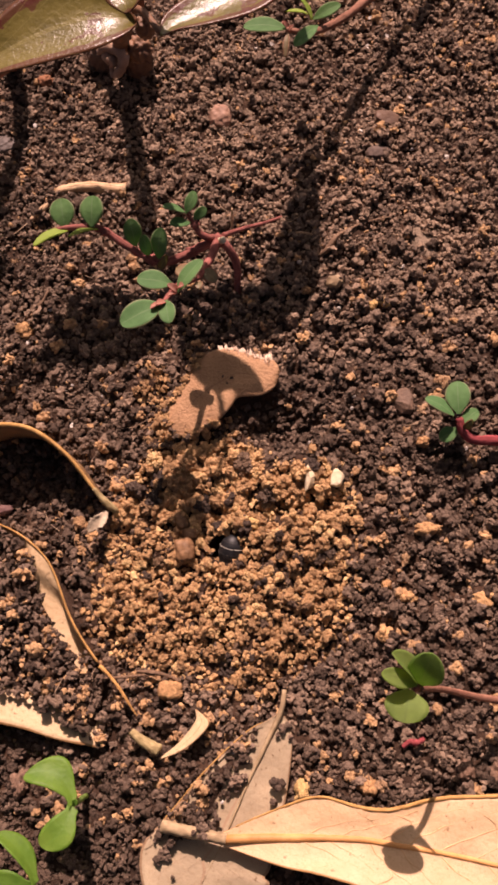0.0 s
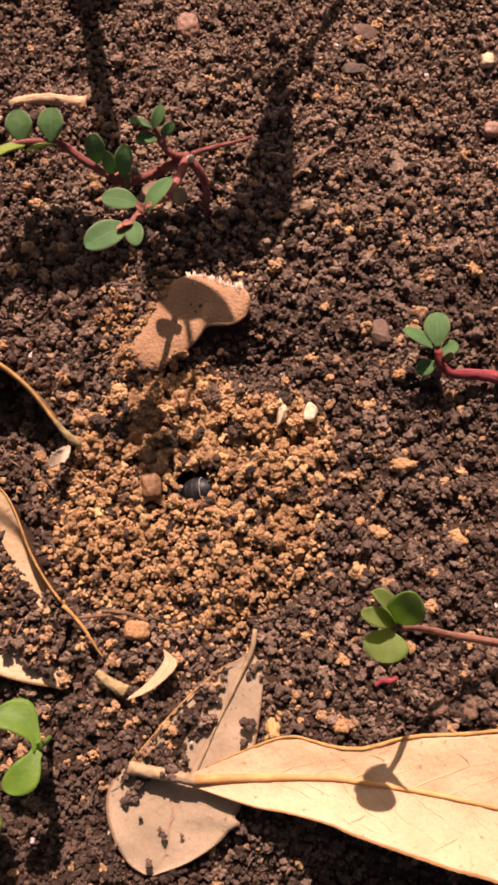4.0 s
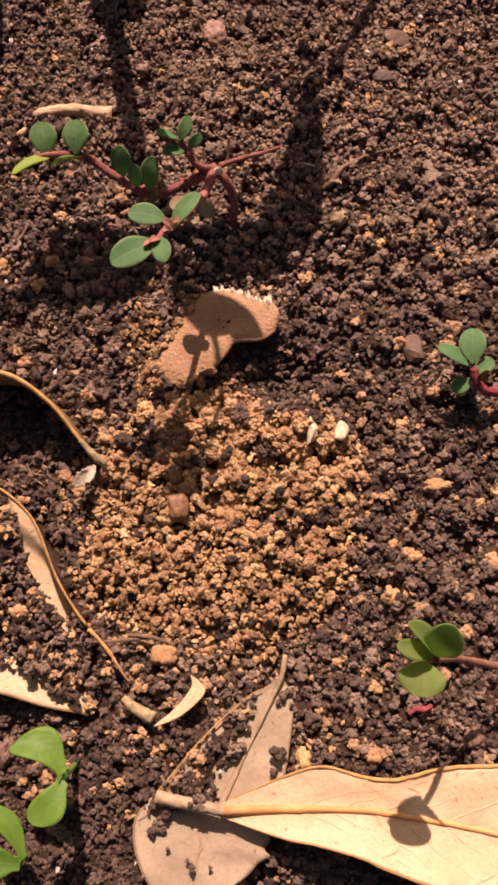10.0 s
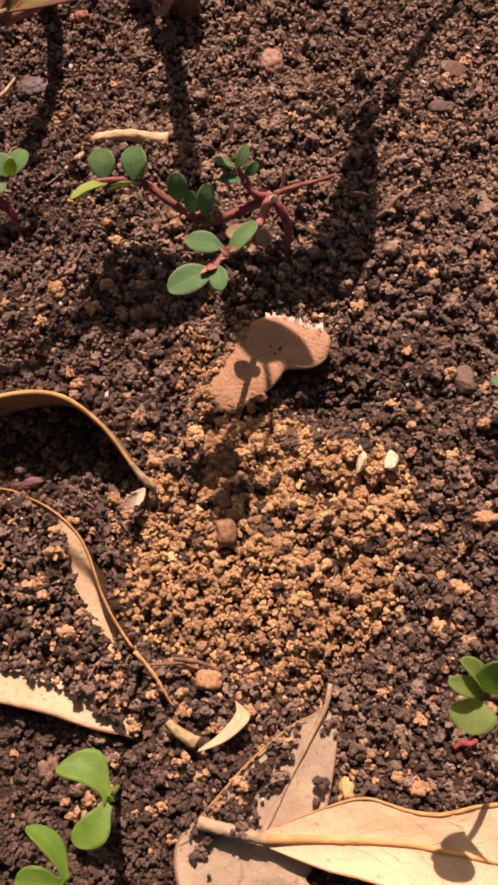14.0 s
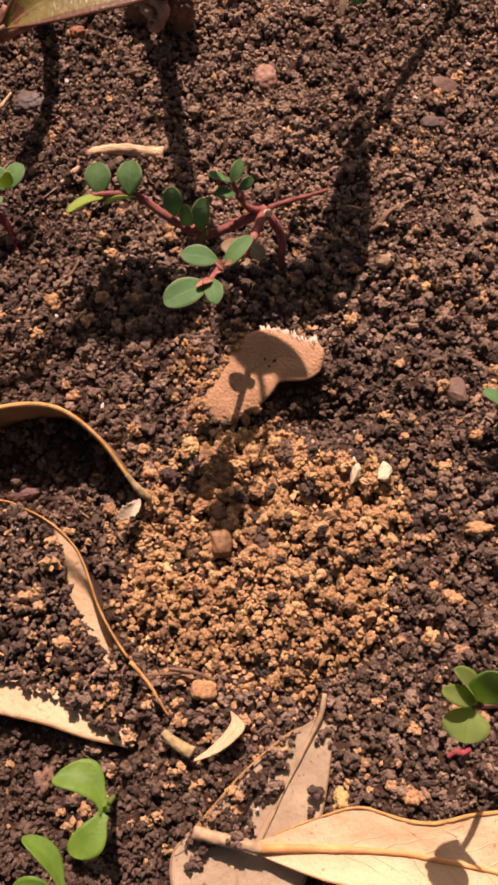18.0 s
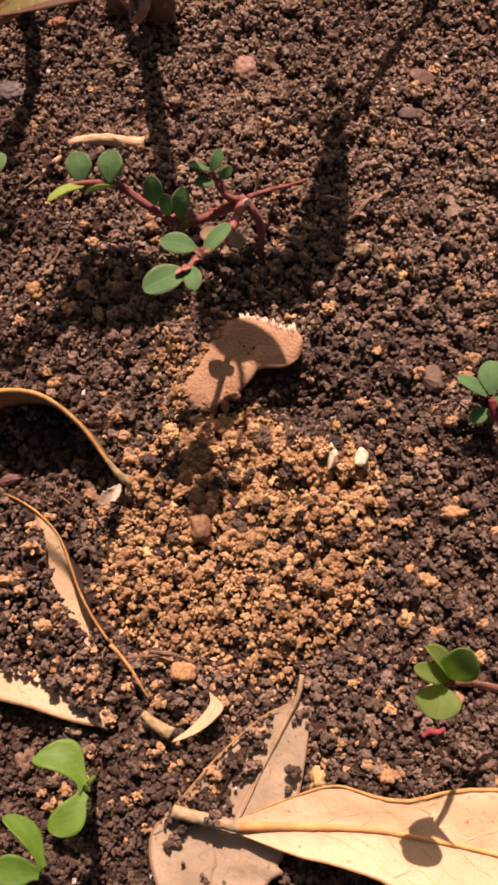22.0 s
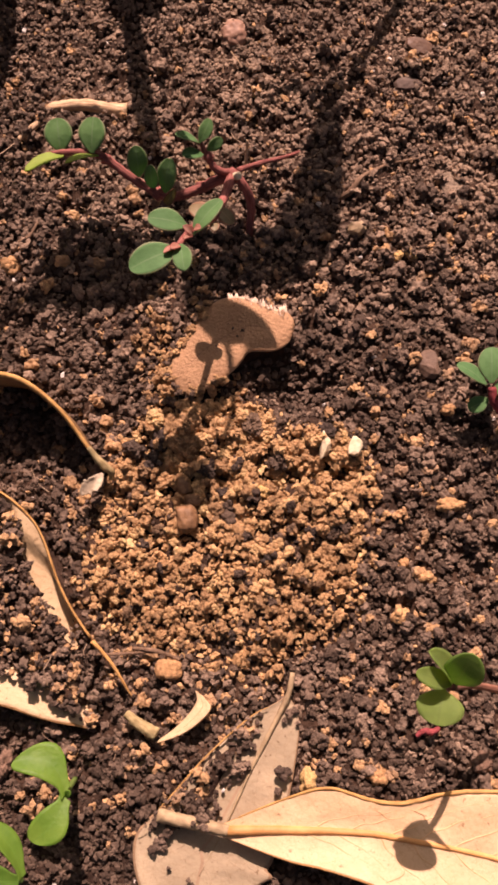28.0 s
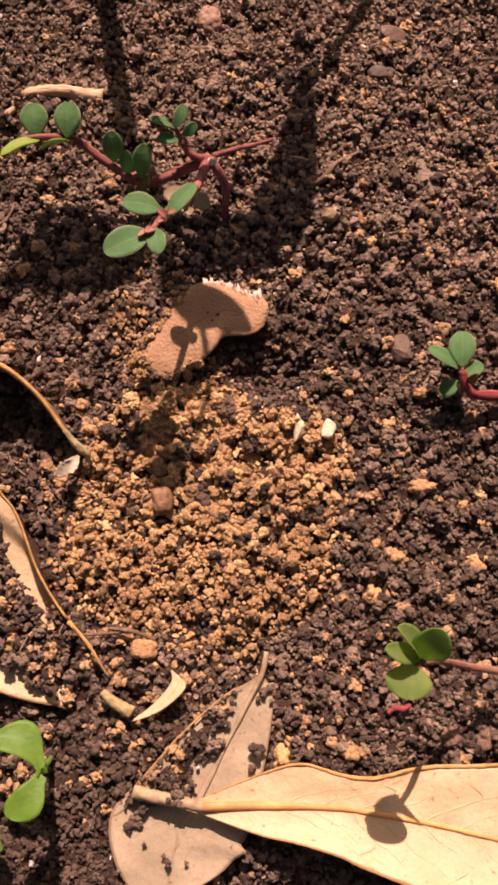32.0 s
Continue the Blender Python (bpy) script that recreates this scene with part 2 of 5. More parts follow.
M_BIGLEAF = dry_leaf_material("straw_coloured_leaf", (0.63, 0.415, 0.23), (0.745, 0.53, 0.325), (0.6, 0.3, 0.12), (0.42, 0.2, 0.06), 0.0)
M_GREYLEAF = dry_leaf_material("grey_brown_leaf", (0.335, 0.254, 0.163), (0.455, 0.35, 0.227), (0.36, 0.24, 0.15), (0.3, 0.18, 0.1), 0.3, 0.05, 0.8)
M_BROWNLEAF = dry_leaf_material("reddish_brown_leaf", (0.385, 0.213, 0.112), (0.475, 0.275, 0.148), (0.36, 0.2, 0.11), (0.42, 0.245, 0.14), 0.0, 0.06, 0.75, 0.0004, fine_share=0.1)
M_TANLEAF = dry_leaf_material("tan_leaf", (0.6, 0.415, 0.235), (0.73, 0.54, 0.325), (0.4, 0.2, 0.09), (0.36, 0.17, 0.06), 0.1, 0.08, rim_at=0.502)
M_CURL = dry_leaf_material("curled_brown_leaf", (0.22, 0.115, 0.05), (0.42, 0.25, 0.12), (0.32, 0.15, 0.06), (0.3, 0.13, 0.05), 0.1, 0.06)


def green_leaf_material(name, lo, hi, rib, share=0.3, rough=0.5, spots=None, vein_amount=0.15, gloss=0.3, rim=None):
    s = Mat(name, rough, gloss)
    u, v = s.uv()
    off = s.math("ABSOLUTE", s.math("SUBTRACT", v, 0.5))
    info = s.t.nodes.new("ShaderNodeObjectInfo").outputs["Random"]
    c = s.ramp(s.noise(420, 4), [(0.3, lo), (0.7, hi)])
    var = s.ramp(info, [(0.0, (0.85, 0.9, 0.9)), (1.0, (1.12, 1.06, 1.0))])
    c = s.mix(1.0, c, var, "MULTIPLY")
    if spots:
        m = s.math("GREATER_THAN", s.noise(330, 3, offset=4), 0.60)
        c = s.mix(s.math("MULTIPLY", m, 0.75), c, spots)
        m2 = s.math("MULTIPLY", s.math("GREATER_THAN", s.math("ADD", off, s.math("MULTIPLY", s.noise(120, 2, offset=8), 0.2)), 0.46), 0.75)
        c = s.mix(m2, c, spots)
    phase = s.math("SUBTRACT", s.math("MULTIPLY", u, 6.0), s.math("MULTIPLY", off, 6.0))
    vein = s.math("MULTIPLY", s.math("LESS_THAN", s.math("ABSOLUTE", s.math("SUBTRACT", s.math("FRACT", phase), 0.5)), 0.04), vein_amount)
    c = s.mix(vein, c, rib)
    c = s.mix(s.math("MULTIPLY", s.math("LESS_THAN", off, 0.03), 0.5), c, rib)
    if rim:
        edge = s.math("GREATER_THAN", s.math("ADD", off, s.math("MULTIPLY", s.noise(500, 2, offset=6), 0.05)), 0.485)
        c = s.mix(s.math("MULTIPLY", edge, 0.65), c, rim)
    s.color(c)
    s.bump(s.noise(1500, 3), 0.00014, 0.6)
    s.through_light(s.mix(1.0, c, (2.0, 2.0, 1.8), "MULTIPLY"), share)
    return s.m


M_SPURGE = green_leaf_material("blue_green_leaf", (0.09, 0.205, 0.072), (0.14, 0.285, 0.11), (0.18, 0.29, 0.14), 0.34, 0.65, vein_amount=0.06, gloss=0.2, rim=(0.3, 0.27, 0.17))
M_SEEDLING = green_leaf_material("fresh_green_leaf", (0.105, 0.23, 0.03), (0.175, 0.31, 0.05), (0.15, 0.29, 0.05), 0.4, vein_amount=0.04)
M_SHOOT = green_leaf_material("olive_green_leaf", (0.19, 0.28, 0.085), (0.27, 0.37, 0.125), (0.22, 0.3, 0.1), 0.6, 0.6, vein_amount=0.04, gloss=0.2)
M_LIME = green_leaf_material("yellow_green_leaf", (0.24, 0.34, 0.06), (0.33, 0.43, 0.1), (0.3, 0.4, 0.1), 0.4)
M_BRONZE = green_leaf_material("bronze_green_leaf", (0.1, 0.082, 0.02), (0.165, 0.135, 0.036), (0.24, 0.2, 0.07), 0.07, 0.3, (0.10, 0.025, 0.02), 0.3, 0.28)
M_DULL = green_leaf_material("dull_grey_green_leaf", (0.2, 0.15, 0.08), (0.28, 0.22, 0.12), (0.3, 0.22, 0.13), 0.25, spots=(0.3, 0.15, 0.09))
M_BRACT = green_leaf_material("pink_bract", (0.36, 0.17, 0.13), (0.5, 0.28, 0.22), (0.4, 0.22, 0.16), 0.3, spots=(0.3, 0.1, 0.08))
M_STALK = green_leaf_material("green_stalk", (0.15, 0.25, 0.06), (0.22, 0.32, 0.09), (0.2, 0.3, 0.1))


def bee_material():
    s = Mat("black_chitin", 0.5, 0.4)
    s.color(s.ramp(s.noise(1200, 3), [(0.3, (0.008, 0.008, 0.009)), (0.7, (0.02, 0.019, 0.02))]))
    s.bump(s.noise(5000, 2), 0.00005, 0.5)
    return s.m


M_BEE = bee_material()
M_FAINT = stone_material("faint_hair_band", (0.03, 0.028, 0.026), (0.06, 0.055, 0.05), 0.6, 3000)
M_BAND = stone_material("pale_hair_band", (0.4, 0.37, 0.32), (0.62, 0.58, 0.5), 0.8, 3000)


# ---- building helpers ----
def lattice_noise(x, y, wave, seed):
    """Smooth value noise from -1 to 1 with the given wavelength."""
    rng = np.random.RandomState(seed)
    table = rng.rand(256, 256) * 2 - 1
    fx, fy = x / wave + 500.0, y / wave + 500.0
    ix, iy = np.floor(fx).astype(int), np.floor(fy).astype(int)
    u, v = fx - ix, fy - iy
    u, v = u * u * (3 - 2 * u), v * v * (3 - 2 * v)
    a, b = table[ix % 256, iy % 256], table[(ix + 1) % 256, iy % 256]
    c, d = table[ix % 256, (iy + 1) % 256], table[(ix + 1) % 256, (iy + 1) % 256]
    return (a * (1 - u) + b * u) * (1 - v) + (c * (1 - u) + d * u) * v


HOLE = (0.72, -0.12)


MOUND = [(-0.1, 1.44), (0.39, 1.6), (0.8, 1.52), (1.17, 1.31), (1.5, 0.98), (1.93, 1.14), (2.46, 0.96), (2.68, 0.47), (2.58, -0.14), (2.38, -0.6), (2.3, -1.25),
         (1.85, -1.7), (1.34, -2.1), (0.76, -2.1), (0.25, -1.95), (-0.34, -1.8), (-0.9, -1.55), (-1.25, -0.95), (-1.2, -0.4), (-0.9, 0.25), (-0.77, 0.89),
         (-0.46, 1.21), (-0.3, 1.85), (-0.64, 2.28), (-0.45, 2.66), (-0.2, 2.5), (-0.12, 2.0)]


BANK = [(-6.0, 0.5), (-3.0, 0.38), (-2.5, 0.22), (-2.16, 0.02), (-2.04, -0.2), (-1.95, -0.55), (-1.75, -0.95), (-1.52, -1.45), (-1.3, -1.75), (-1.05, -2.1), (-1.02, -2.52), (-1.28, -2.45),
        (-1.52, -2.28), (-1.72, -2.17), (-2.0, -2.07), (-2.35, -1.97), (-2.8, -1.9), (-6.0, -1.6)]
# soil lying on the upper half of the grey leaf
COVER = [(1.2, -2.58), (0.99, -2.68), (0.5, -3.12), (0.08, -3.57), (0.2, -3.74), (0.5, -3.72), (0.62, -3.45), (0.8, -3.12), (1.0, -2.8)]


def reach(x, y, poly):
    """Distance to a polygon's edge: above 0 inside it."""
    x, y = np.asarray(x, float), np.asarray(y, float)
    p = np.asarray(poly)
    d2, hit = np.full(x.shape, 1e9), np.zeros(x.shape, bool)
    for (x0, y0), (x1, y1) in zip(p, np.roll(p, -1, 0)):
        ex, ey = x1 - x0, y1 - y0
        u = np.clip(((x - x0) * ex + (y - y0) * ey) / (ex * ex + ey * ey), 0, 1)
        d2 = np.minimum(d2, (x - x0 - u * ex) ** 2 + (y - y0 - u * ey) ** 2)
        hit ^= ((y0 > y) != (y1 > y)) & (x < ex * (y - y0) / (ey + 1e-12) + x0)
    return np.where(hit, 1, -1) * np.sqrt(d2)


def mound_share(x, y):
    """How far a spot belongs to the ochre heap: above 0 inside it."""
    wob = 0.09 * lattice_noise(x, y, 0.7, 11) + 0.08 * lattice_noise(x, y, 0.3, 12)
    return np.clip(reach(x, y, MOUND), -1, 1) * 0.8 + wob


def height(x, y):
    """Height of the bare earth in centimetres."""
    x, y = np.asarray(x, float), np.asarray(y, float)
    far = np.clip(1.6 - np.maximum(np.abs(x - 1) / 9, np.abs(y - 2) / 11), 0, 1)
    z = 0.10 * lattice_noise(x, y, 2.6, 1) + 0.06 * lattice_noise(x, y, 1.1, 2)
    z = z + 0.09 * lattice_noise(x, y, 0.34, 3) + 0.05 * lattice_noise(x, y, 0.16, 4)
    r = np.sqrt(((x - HOLE[0]) / 2.0) ** 2 + ((y - HOLE[1]) / 2.1) ** 2)
    z = z + 0.16 * np.clip(1 - r, 0, 1)
    q = np.hypot((x - HOLE[0]) / 1.15, y - HOLE[1])
    k = np.clip((0.225 - q) / 0.09, 0, 1)
    z = z - 1.3 * k * k * (3 - 2 * k) - 0.12 * np.clip(1 - q / 0.7, 0, 1)
    z = z - 0.12 * np.clip(1 - np.hypot((x + 2.0) / 1.3, (y - 0.85) / 0.6), 0, 1) - 0.5 * np.clip(1 - np.hypot((x - 1.4) / 0.8, (y - 1.62) / 0.55), 0, 1)
    z = z - 0.7 * np.clip(1 - np.hypot((x - 3.0) / 2.4, (y + 5.3) / 0.95), 0, 1)
    z = z + 0.13 * lattice_noise(x, y, 0.42, 9) * np.clip(1.3 - np.hypot((x - 0.9) / 1.4, (y - 0.7) / 0.9), 0, 1)
    bank = np.clip(reach(x, y, BANK) / 0.12 + 0.3, 0, 1)
    z = z + 0.32 * bank * bank * (3 - 2 * bank)
    cover = np.clip(reach(x, y, COVER) / 0.1 + 0.2, 0, 1)
    z = z * (1 - 0.6 * cover) + 0.22 * cover * cover * (3 - 2 * cover)
    return z * far


def mesh_object(name, verts, faces, material, parent=None, label="", uvs=None, smooth=True):
    me = bpy.data.meshes.new(name)
    me.from_pydata([tuple(v) for v in verts], [], faces)
    if uvs is not None:
        layer = me.uv_layers.new(name="UVMap")
        idx = np.empty(len(me.loops), dtype=np.int32)
        me.loops.foreach_get("vertex_index", idx)
        layer.data.foreach_set("uv", np.asarray(uvs, dtype=np.float32)[idx].ravel())
    me.polygons.foreach_set("use_smooth", [smooth] * len(me.polygons))
    me.materials.append(material)
    me.update()
    ob = new(name, me)
    if parent:
        ob.parent = parent
        ob.matrix_parent_inverse = parent.matrix_world.inverted()
    if label:
        tagged(ob, label)
    return ob


def thing(name, at, label, category, group=""):
    ob = new(name)
    ob.empty_display_size = 0.003
    ob.location = (at[0] * CM, at[1] * CM, at[2] * CM)
    bpy.context.view_layer.update()
    return tagged(ob, label, category, group)


def spline(points, n):
    """n points along a smooth curve through the given ones."""
    p = np.asarray(points, float)
    p = np.vstack([2 * p[0] - p[1], p, 2 * p[-1] - p[-2]])
    out = []
    for t in np.linspace(0, len(p) - 3, n):
        i = min(int(t), len(p) - 4)
        u = t - i
        a, b, c, d = p[i : i + 4]
        out.append(0.5 * (2 * b + (c - a) * u + (2 * a - 5 * b + 4 * c - d) * u * u + (3 * b - a - 3 * c + d) * u ** 3))
    return np.array(out)


def sheet(name, rows, material, parent=None, label="", thick=0.016, wobble=0.0, seed=0):
    """A thin solid sheet through rows of points (each row runs across the sheet), in centimetres."""
    g = np.asarray(rows, float)
    n, m, _ = g.shape
    if wobble:
        g = g.copy()
        g[:, :, 2] += wobble * lattice_noise(g[:, :, 0], g[:, :, 1], 0.45, seed) + wobble * 0.4 * lattice_noise(g[:, :, 0], g[:, :, 1], 0.17, seed + 1)
    du, dv = np.gradient(g, axis=0), np.gradient(g, axis=1)
    nr = np.cross(du, dv)
    nr /= np.linalg.norm(nr, axis=2, keepdims=True) + 1e-9
    top, low = (g + nr * thick / 2).reshape(-1, 3), (g - nr * thick / 2).reshape(-1, 3)
    verts = np.vstack([top, low]) * CM
    uv = np.array([[i / (n - 1), j / (m - 1)] for i in range(n) for j in range(m)])
    k = n * m
    faces = []
    for i in range(n - 1):
        for j in range(m - 1):
            a, b, c, d = i * m + j, i * m + j + 1, (i + 1) * m + j + 1, (i + 1) * m + j
            faces += [(a, d, c, b), (k + a, k + b, k + c, k + d)]
    ring = [j for j in range(m)] + [i * m + m - 1 for i in range(1, n)] + [(n - 1) * m + j for j in range(m - 2, -1, -1)] + [i * m for i in range(n - 2, 0, -1)]
    for a, b in zip(ring, ring[1:] + ring[:1]):
        faces.append((a, b, k + b, k + a))
    return mesh_object(name, verts, faces, material, parent, label, np.vstack([uv, uv]))


def leaf_rows(stations, n=40, m=15, ragged=0.0, seed=1):
    """Rows for a sheet from stations (x, y, z, right half width, left half width, right lift, left lift)."""
    st = spline(stations, n)
    rng = np.random.RandomState(seed)
    d = np.gradient(st[:, :2], axis=0)
    d /= np.linalg.norm(d, axis=1, keepdims=True) + 1e-9
    side = np.stack([d[:, 1], -d[:, 0]], 1)
    rows = []
    for i in range(n):
        a, b = max(st[i, 3], 0.004), max(st[i, 4], 0.004)
        a, b = a * (1 + ragged * rng.randn()), b * (1 + ragged * rng.randn())
        row = []
        for v in np.linspace(-1, 1, m):
            w, lift = (a, st[i, 5]) if v > 0 else (b, st[i, 6])
            xy = st[i, :2] + side[i] * v * w
            row.append((xy[0], xy[1], st[i, 2] + lift * abs(v) ** 1.7))
        rows.append(row)
    return rows


def blade(name, base, tip, width, material, parent, roll=0.0, cup=0.15, bend=0.08, label="", full=0.75, n=12, m=9, thick=0.012, sway=0.0, peak=0.0, base_width=0.2):
    """A small leaf from base to tip (centimetres): oval, cupped along its rib, bent along its length, rolled about its axis."""
    b, t = Vector(base), Vector(tip)
    a = t - b
    length = a.length
    a.normalize()
    up = Vector((0, 0, 1)) - a * a.z
    up = up.normalized() if up.length > 0.05 else Vector((0, 1, 0))
    side = a.cross(up)
    q = Matrix.Rotation(radians(roll), 3, a)
    up, side = q @ up, q @ side
    rows = []
    for i in range(n):
        u = i / (n - 1)
        if peak:
            u = 0.5 - 0.5 * math.cos(math.pi * u)
            w = max(base_width, math.sin(math.pi / 2 * u / peak) ** 0.8) if u < peak else math.sqrt(max(0.0, 1 - ((u - peak) / (1 - peak)) ** 2))
            w = width / 2 * max(w, 0.02)
        else:
            w = width / 2 * max(0.03, math.sin(math.pi * u ** full) ** 0.5)
        row = []
        for j in range(m):
            v = 2 * j / (m - 1) - 1
            p = b + a * (u * length) + side * (v * w + sway * length * 4 * u * (1 - u)) + up * (cup * w * abs(v) ** 1.6 + bend * length * math.sin(math.pi * u))
            row.append(tuple(p))
        rows.append(row)
    return sheet(name, rows, material, parent, label, thick)


def tube(name, points, radii, material, parent=None, label="", sides=9, n=24, rough=0.06, seed=3):
    """A round stem through points (centimetres) with the given radii."""
    rng = np.random.RandomState(seed)
    p = spline(points, n)
    r = np.interp(np.linspace(0, 1, n), np.linspace(0, 1, len(radii)), radii)
    verts, uvs, faces = [], [], []
    for i in range(n):
        d = Vector(p[min(i + 1, n - 1)] - p[max(i - 1, 0)]).normalized()
        s = d.orthogonal().normalized() if abs(d.z) > 0.9 else d.cross(Vector((0, 0, 1))).normalized()
        w = s.cross(d)
        for k in range(sides):
            ang = 2 * math.pi * k / sides
            rr = r[i] * (1 + rough * rng.randn())
            verts.append(tuple((Vector(p[i]) + (s * math.cos(ang) + w * math.sin(ang)) * rr) * CM))
            uvs.append((i / (n - 1), k / sides))
    for i in range(n - 1):
        for k in range(sides):
            a, b = i * sides + k, i * sides + (k + 1) % sides
            faces.append((a, b, b + sides, a + sides))
    faces += [tuple(range(sides - 1, -1, -1)), tuple(range((n - 1) * sides, n * sides))]
    return mesh_object(name, verts, faces, material, parent, label, uvs)


def lump_shapes(count, sub, rough, seed, aspect=(1, 1, 1)):
    """Irregular lump templates: vertices of unit size and their triangles."""
    bm = bmesh.new()
    bmesh.ops.create_icosphere(bm, subdivisions=sub, radius=1.0)
    base = np.array([v.co[:] for v in bm.verts])
    tris = np.array([[v.index for v in f.verts] for f in bm.faces])
    bm.free()
    rng = np.random.RandomState(seed)
    shapes = []
    where = [Vector(v * np.asarray(aspect)) for v in base]
    for _ in range(count):
        o = Vector(rng.rand(3) * 50)
        r = np.array([1 + rough * noise.noise(v * 1.5 + o) + 0.8 * rough * noise.noise(v * 3.2 + o) + (0.5 * rough * noise.noise(v * 5.5 + o) if sub > 2 else 0.0) for v in where])
        shapes.append(base * r[:, None] * (0.8 + 0.4 * rng.rand(3)))
    return shapes, tris


def turn_matrices(rng, n):
    q = rng.randn(n, 4)
    q /= np.linalg.norm(q, axis=1, keepdims=True)
    w, x, y, z = q.T
    return np.stack([1 - 2 * (y * y + z * z), 2 * (x * y - z * w), 2 * (x * z + y * w), 2 * (x * y + z * w), 1 - 2 * (x * x + z * z),
                     2 * (y * z - x * w), 2 * (x * z - y * w), 2 * (y * z + x * w), 1 - 2 * (x * x + y * y)], 1).reshape(n, 3, 3)


def cluster_shapes(count, pieces, seed):
    """Crumbs that are grown together from several granules."""
    parts, tris = lump_shapes(10, 1, 0.7, seed)
    rng = np.random.RandomState(seed + 1)
    k = len(parts[0])
    shapes = []
    for _ in range(count):
        c = rng.randn(pieces, 3)
        c = c / np.linalg.norm(c, axis=1, keepdims=True) * (0.45 + 0.4 * rng.rand(pieces, 1))
        c[0] = 0
        c *= 0.75 + 0.5 * rng.rand(3)
        r = 0.26 + 0.24 * rng.rand(pieces)
        r[0] = 0.6
        turn = turn_matrices(rng, pieces)
        shapes.append(np.vstack([(parts[rng.randint(10)] * (0.7 + 0.6 * rng.rand(3))) @ turn[i] * r[i] + c[i] for i in range(pieces)]))
    return shapes, np.vstack([tris + i * k for i in range(pieces)])


def granular_shapes(count, pieces, sub, seed):
    """One-piece crumbs whose skin bulges like granules grown together."""
    bm = bmesh.new()
    bmesh.ops.create_icosphere(bm, subdivisions=sub, radius=1.0)
    d = np.array([v.co[:] for v in bm.verts])
    tris = np.array([[v.index for v in f.verts] for f in bm.faces])
    bm.free()
    rng = np.random.RandomState(seed)
    shapes = []
    for _ in range(count):
        c = rng.randn(pieces, 3)
        c = c / np.linalg.norm(c, axis=1, keepdims=True) * (0.5 + 0.4 * rng.rand(pieces, 1))
        rad = 0.3 + 0.2 * rng.rand(pieces)
        along = d @ c.T
        disc = along ** 2 - (c ** 2).sum(1) + rad ** 2
        reach = np.where(disc > 0, along + np.sqrt(np.maximum(disc, 0)), 0.0)
        r = np.maximum(0.62, reach.max(1)) * (1 + 0.075 * rng.randn(len(d)))
        shapes.append(d * r[:, None] * (0.85 + 0.3 * rng.rand(3)))
    return shapes, tris


def heap(name, batches, material, seed):
    """Very many lumps as one mesh; batches of (centres, radii, tones, shapes, triangles)."""
    rng = np.random.RandomState(seed)
    co, ix, tone, base = [], [], [], 0
    for centres, radii, tones, shapes, tris in batches:
        n, k = len(centres), len(shapes[0])
        v = np.asarray(shapes)[rng.randint(len(shapes), size=n)] * np.asarray(radii)[:, None, None]
        v = np.einsum("nij,nkj->nki", turn_matrices(rng, n), v)
        v[:, :, 2] *= 0.85
        v = v + np.asarray(centres)[:, None, :]
        co.append(v.reshape(-1, 3))
        ix.append((tris[None] + (base + np.arange(n) * k)[:, None, None]).reshape(-1))
        tone.append(np.repeat(tones, k))
        base += n * k
    co, ix, tone = np.vstack(co), np.concatenate(ix), np.concatenate(tone)
    me = bpy.data.meshes.new(name)
    me.vertices.add(len(co))
    me.vertices.foreach_set("co", (co * CM).astype(np.float32).ravel())
    me.loops.add(len(ix))
    me.loops.foreach_set("vertex_index", ix.astype(np.int32))
    me.polygons.add(len(ix) // 3)
    me.polygons.foreach_set("loop_start", np.arange(0, len(ix), 3, dtype=np.int32))
    me.polygons.foreach_set("use_smooth", np.concatenate([np.full(len(b[0]) * len(b[4]), False) for b in batches]))
    me.attributes.new("tone", "FLOAT", "POINT").data.foreach_set("value", tone.astype(np.float32))
    me.materials.append(material)
    me.update(calc_edges=True)
    return new(name, me)


def inside(x, y, poly):
    p = np.asarray(poly, float)
    hit = np.zeros(len(x), bool)
    for (x0, y0), (x1, y1) in zip(p, np.roll(p, -1, 0)):
        c = (y0 > y) != (y1 > y)
        hit ^= c & (x < (x1 - x0) * (y - y0) / (y1 - y0 + 1e-12) + x0)
    return hit


def outline(rows):
    g = np.asarray(rows, float)[:, :, :2]
    return np.vstack([g[:, 0], g[::-1, -1]])


# ---- the ground ----
def build_ground():
    tail = 0.5 * 1.9 ** np.arange(1, 14)
    xs = np.concatenate([-5.2 - tail[::-1], np.arange(-5.2, 6.8, 0.04), 6.8 + tail])
    ys = np.concatenate([-7.0 - tail[::-1], np.arange(-7.0, 11.4, 0.04), 11.4 + tail])
    gx, gy = np.meshgrid(xs, ys)
    z = height(gx, gy)
    nx, ny = len(xs), len(ys)
    i = np.arange(nx * ny).reshape(ny, nx)
    quads = np.stack([i[:-1, :-1], i[:-1, 1:], i[1:, 1:], i[1:, :-1]], -1).reshape(-1, 4)
    me = bpy.data.meshes.new("ground")
    me.vertices.add(nx * ny)
    me.vertices.foreach_set("co", (np.stack([gx, gy, z], -1) * CM).astype(np.float32).ravel())
    me.loops.add(quads.size)
    me.loops.foreach_set("vertex_index", quads.astype(np.int32).ravel())
    me.polygons.add(len(quads))
    me.polygons.foreach_set("loop_start", np.arange(0, quads.size, 4, dtype=np.int32))
    me.polygons.foreach_set("use_smooth", np.ones(len(quads), bool))
    me.materials.append(M_GROUND)
    me.update(calc_edges=True)
    tagged(new("ground", me), "dark brown crumbly garden soil", "ground", kind="structure")


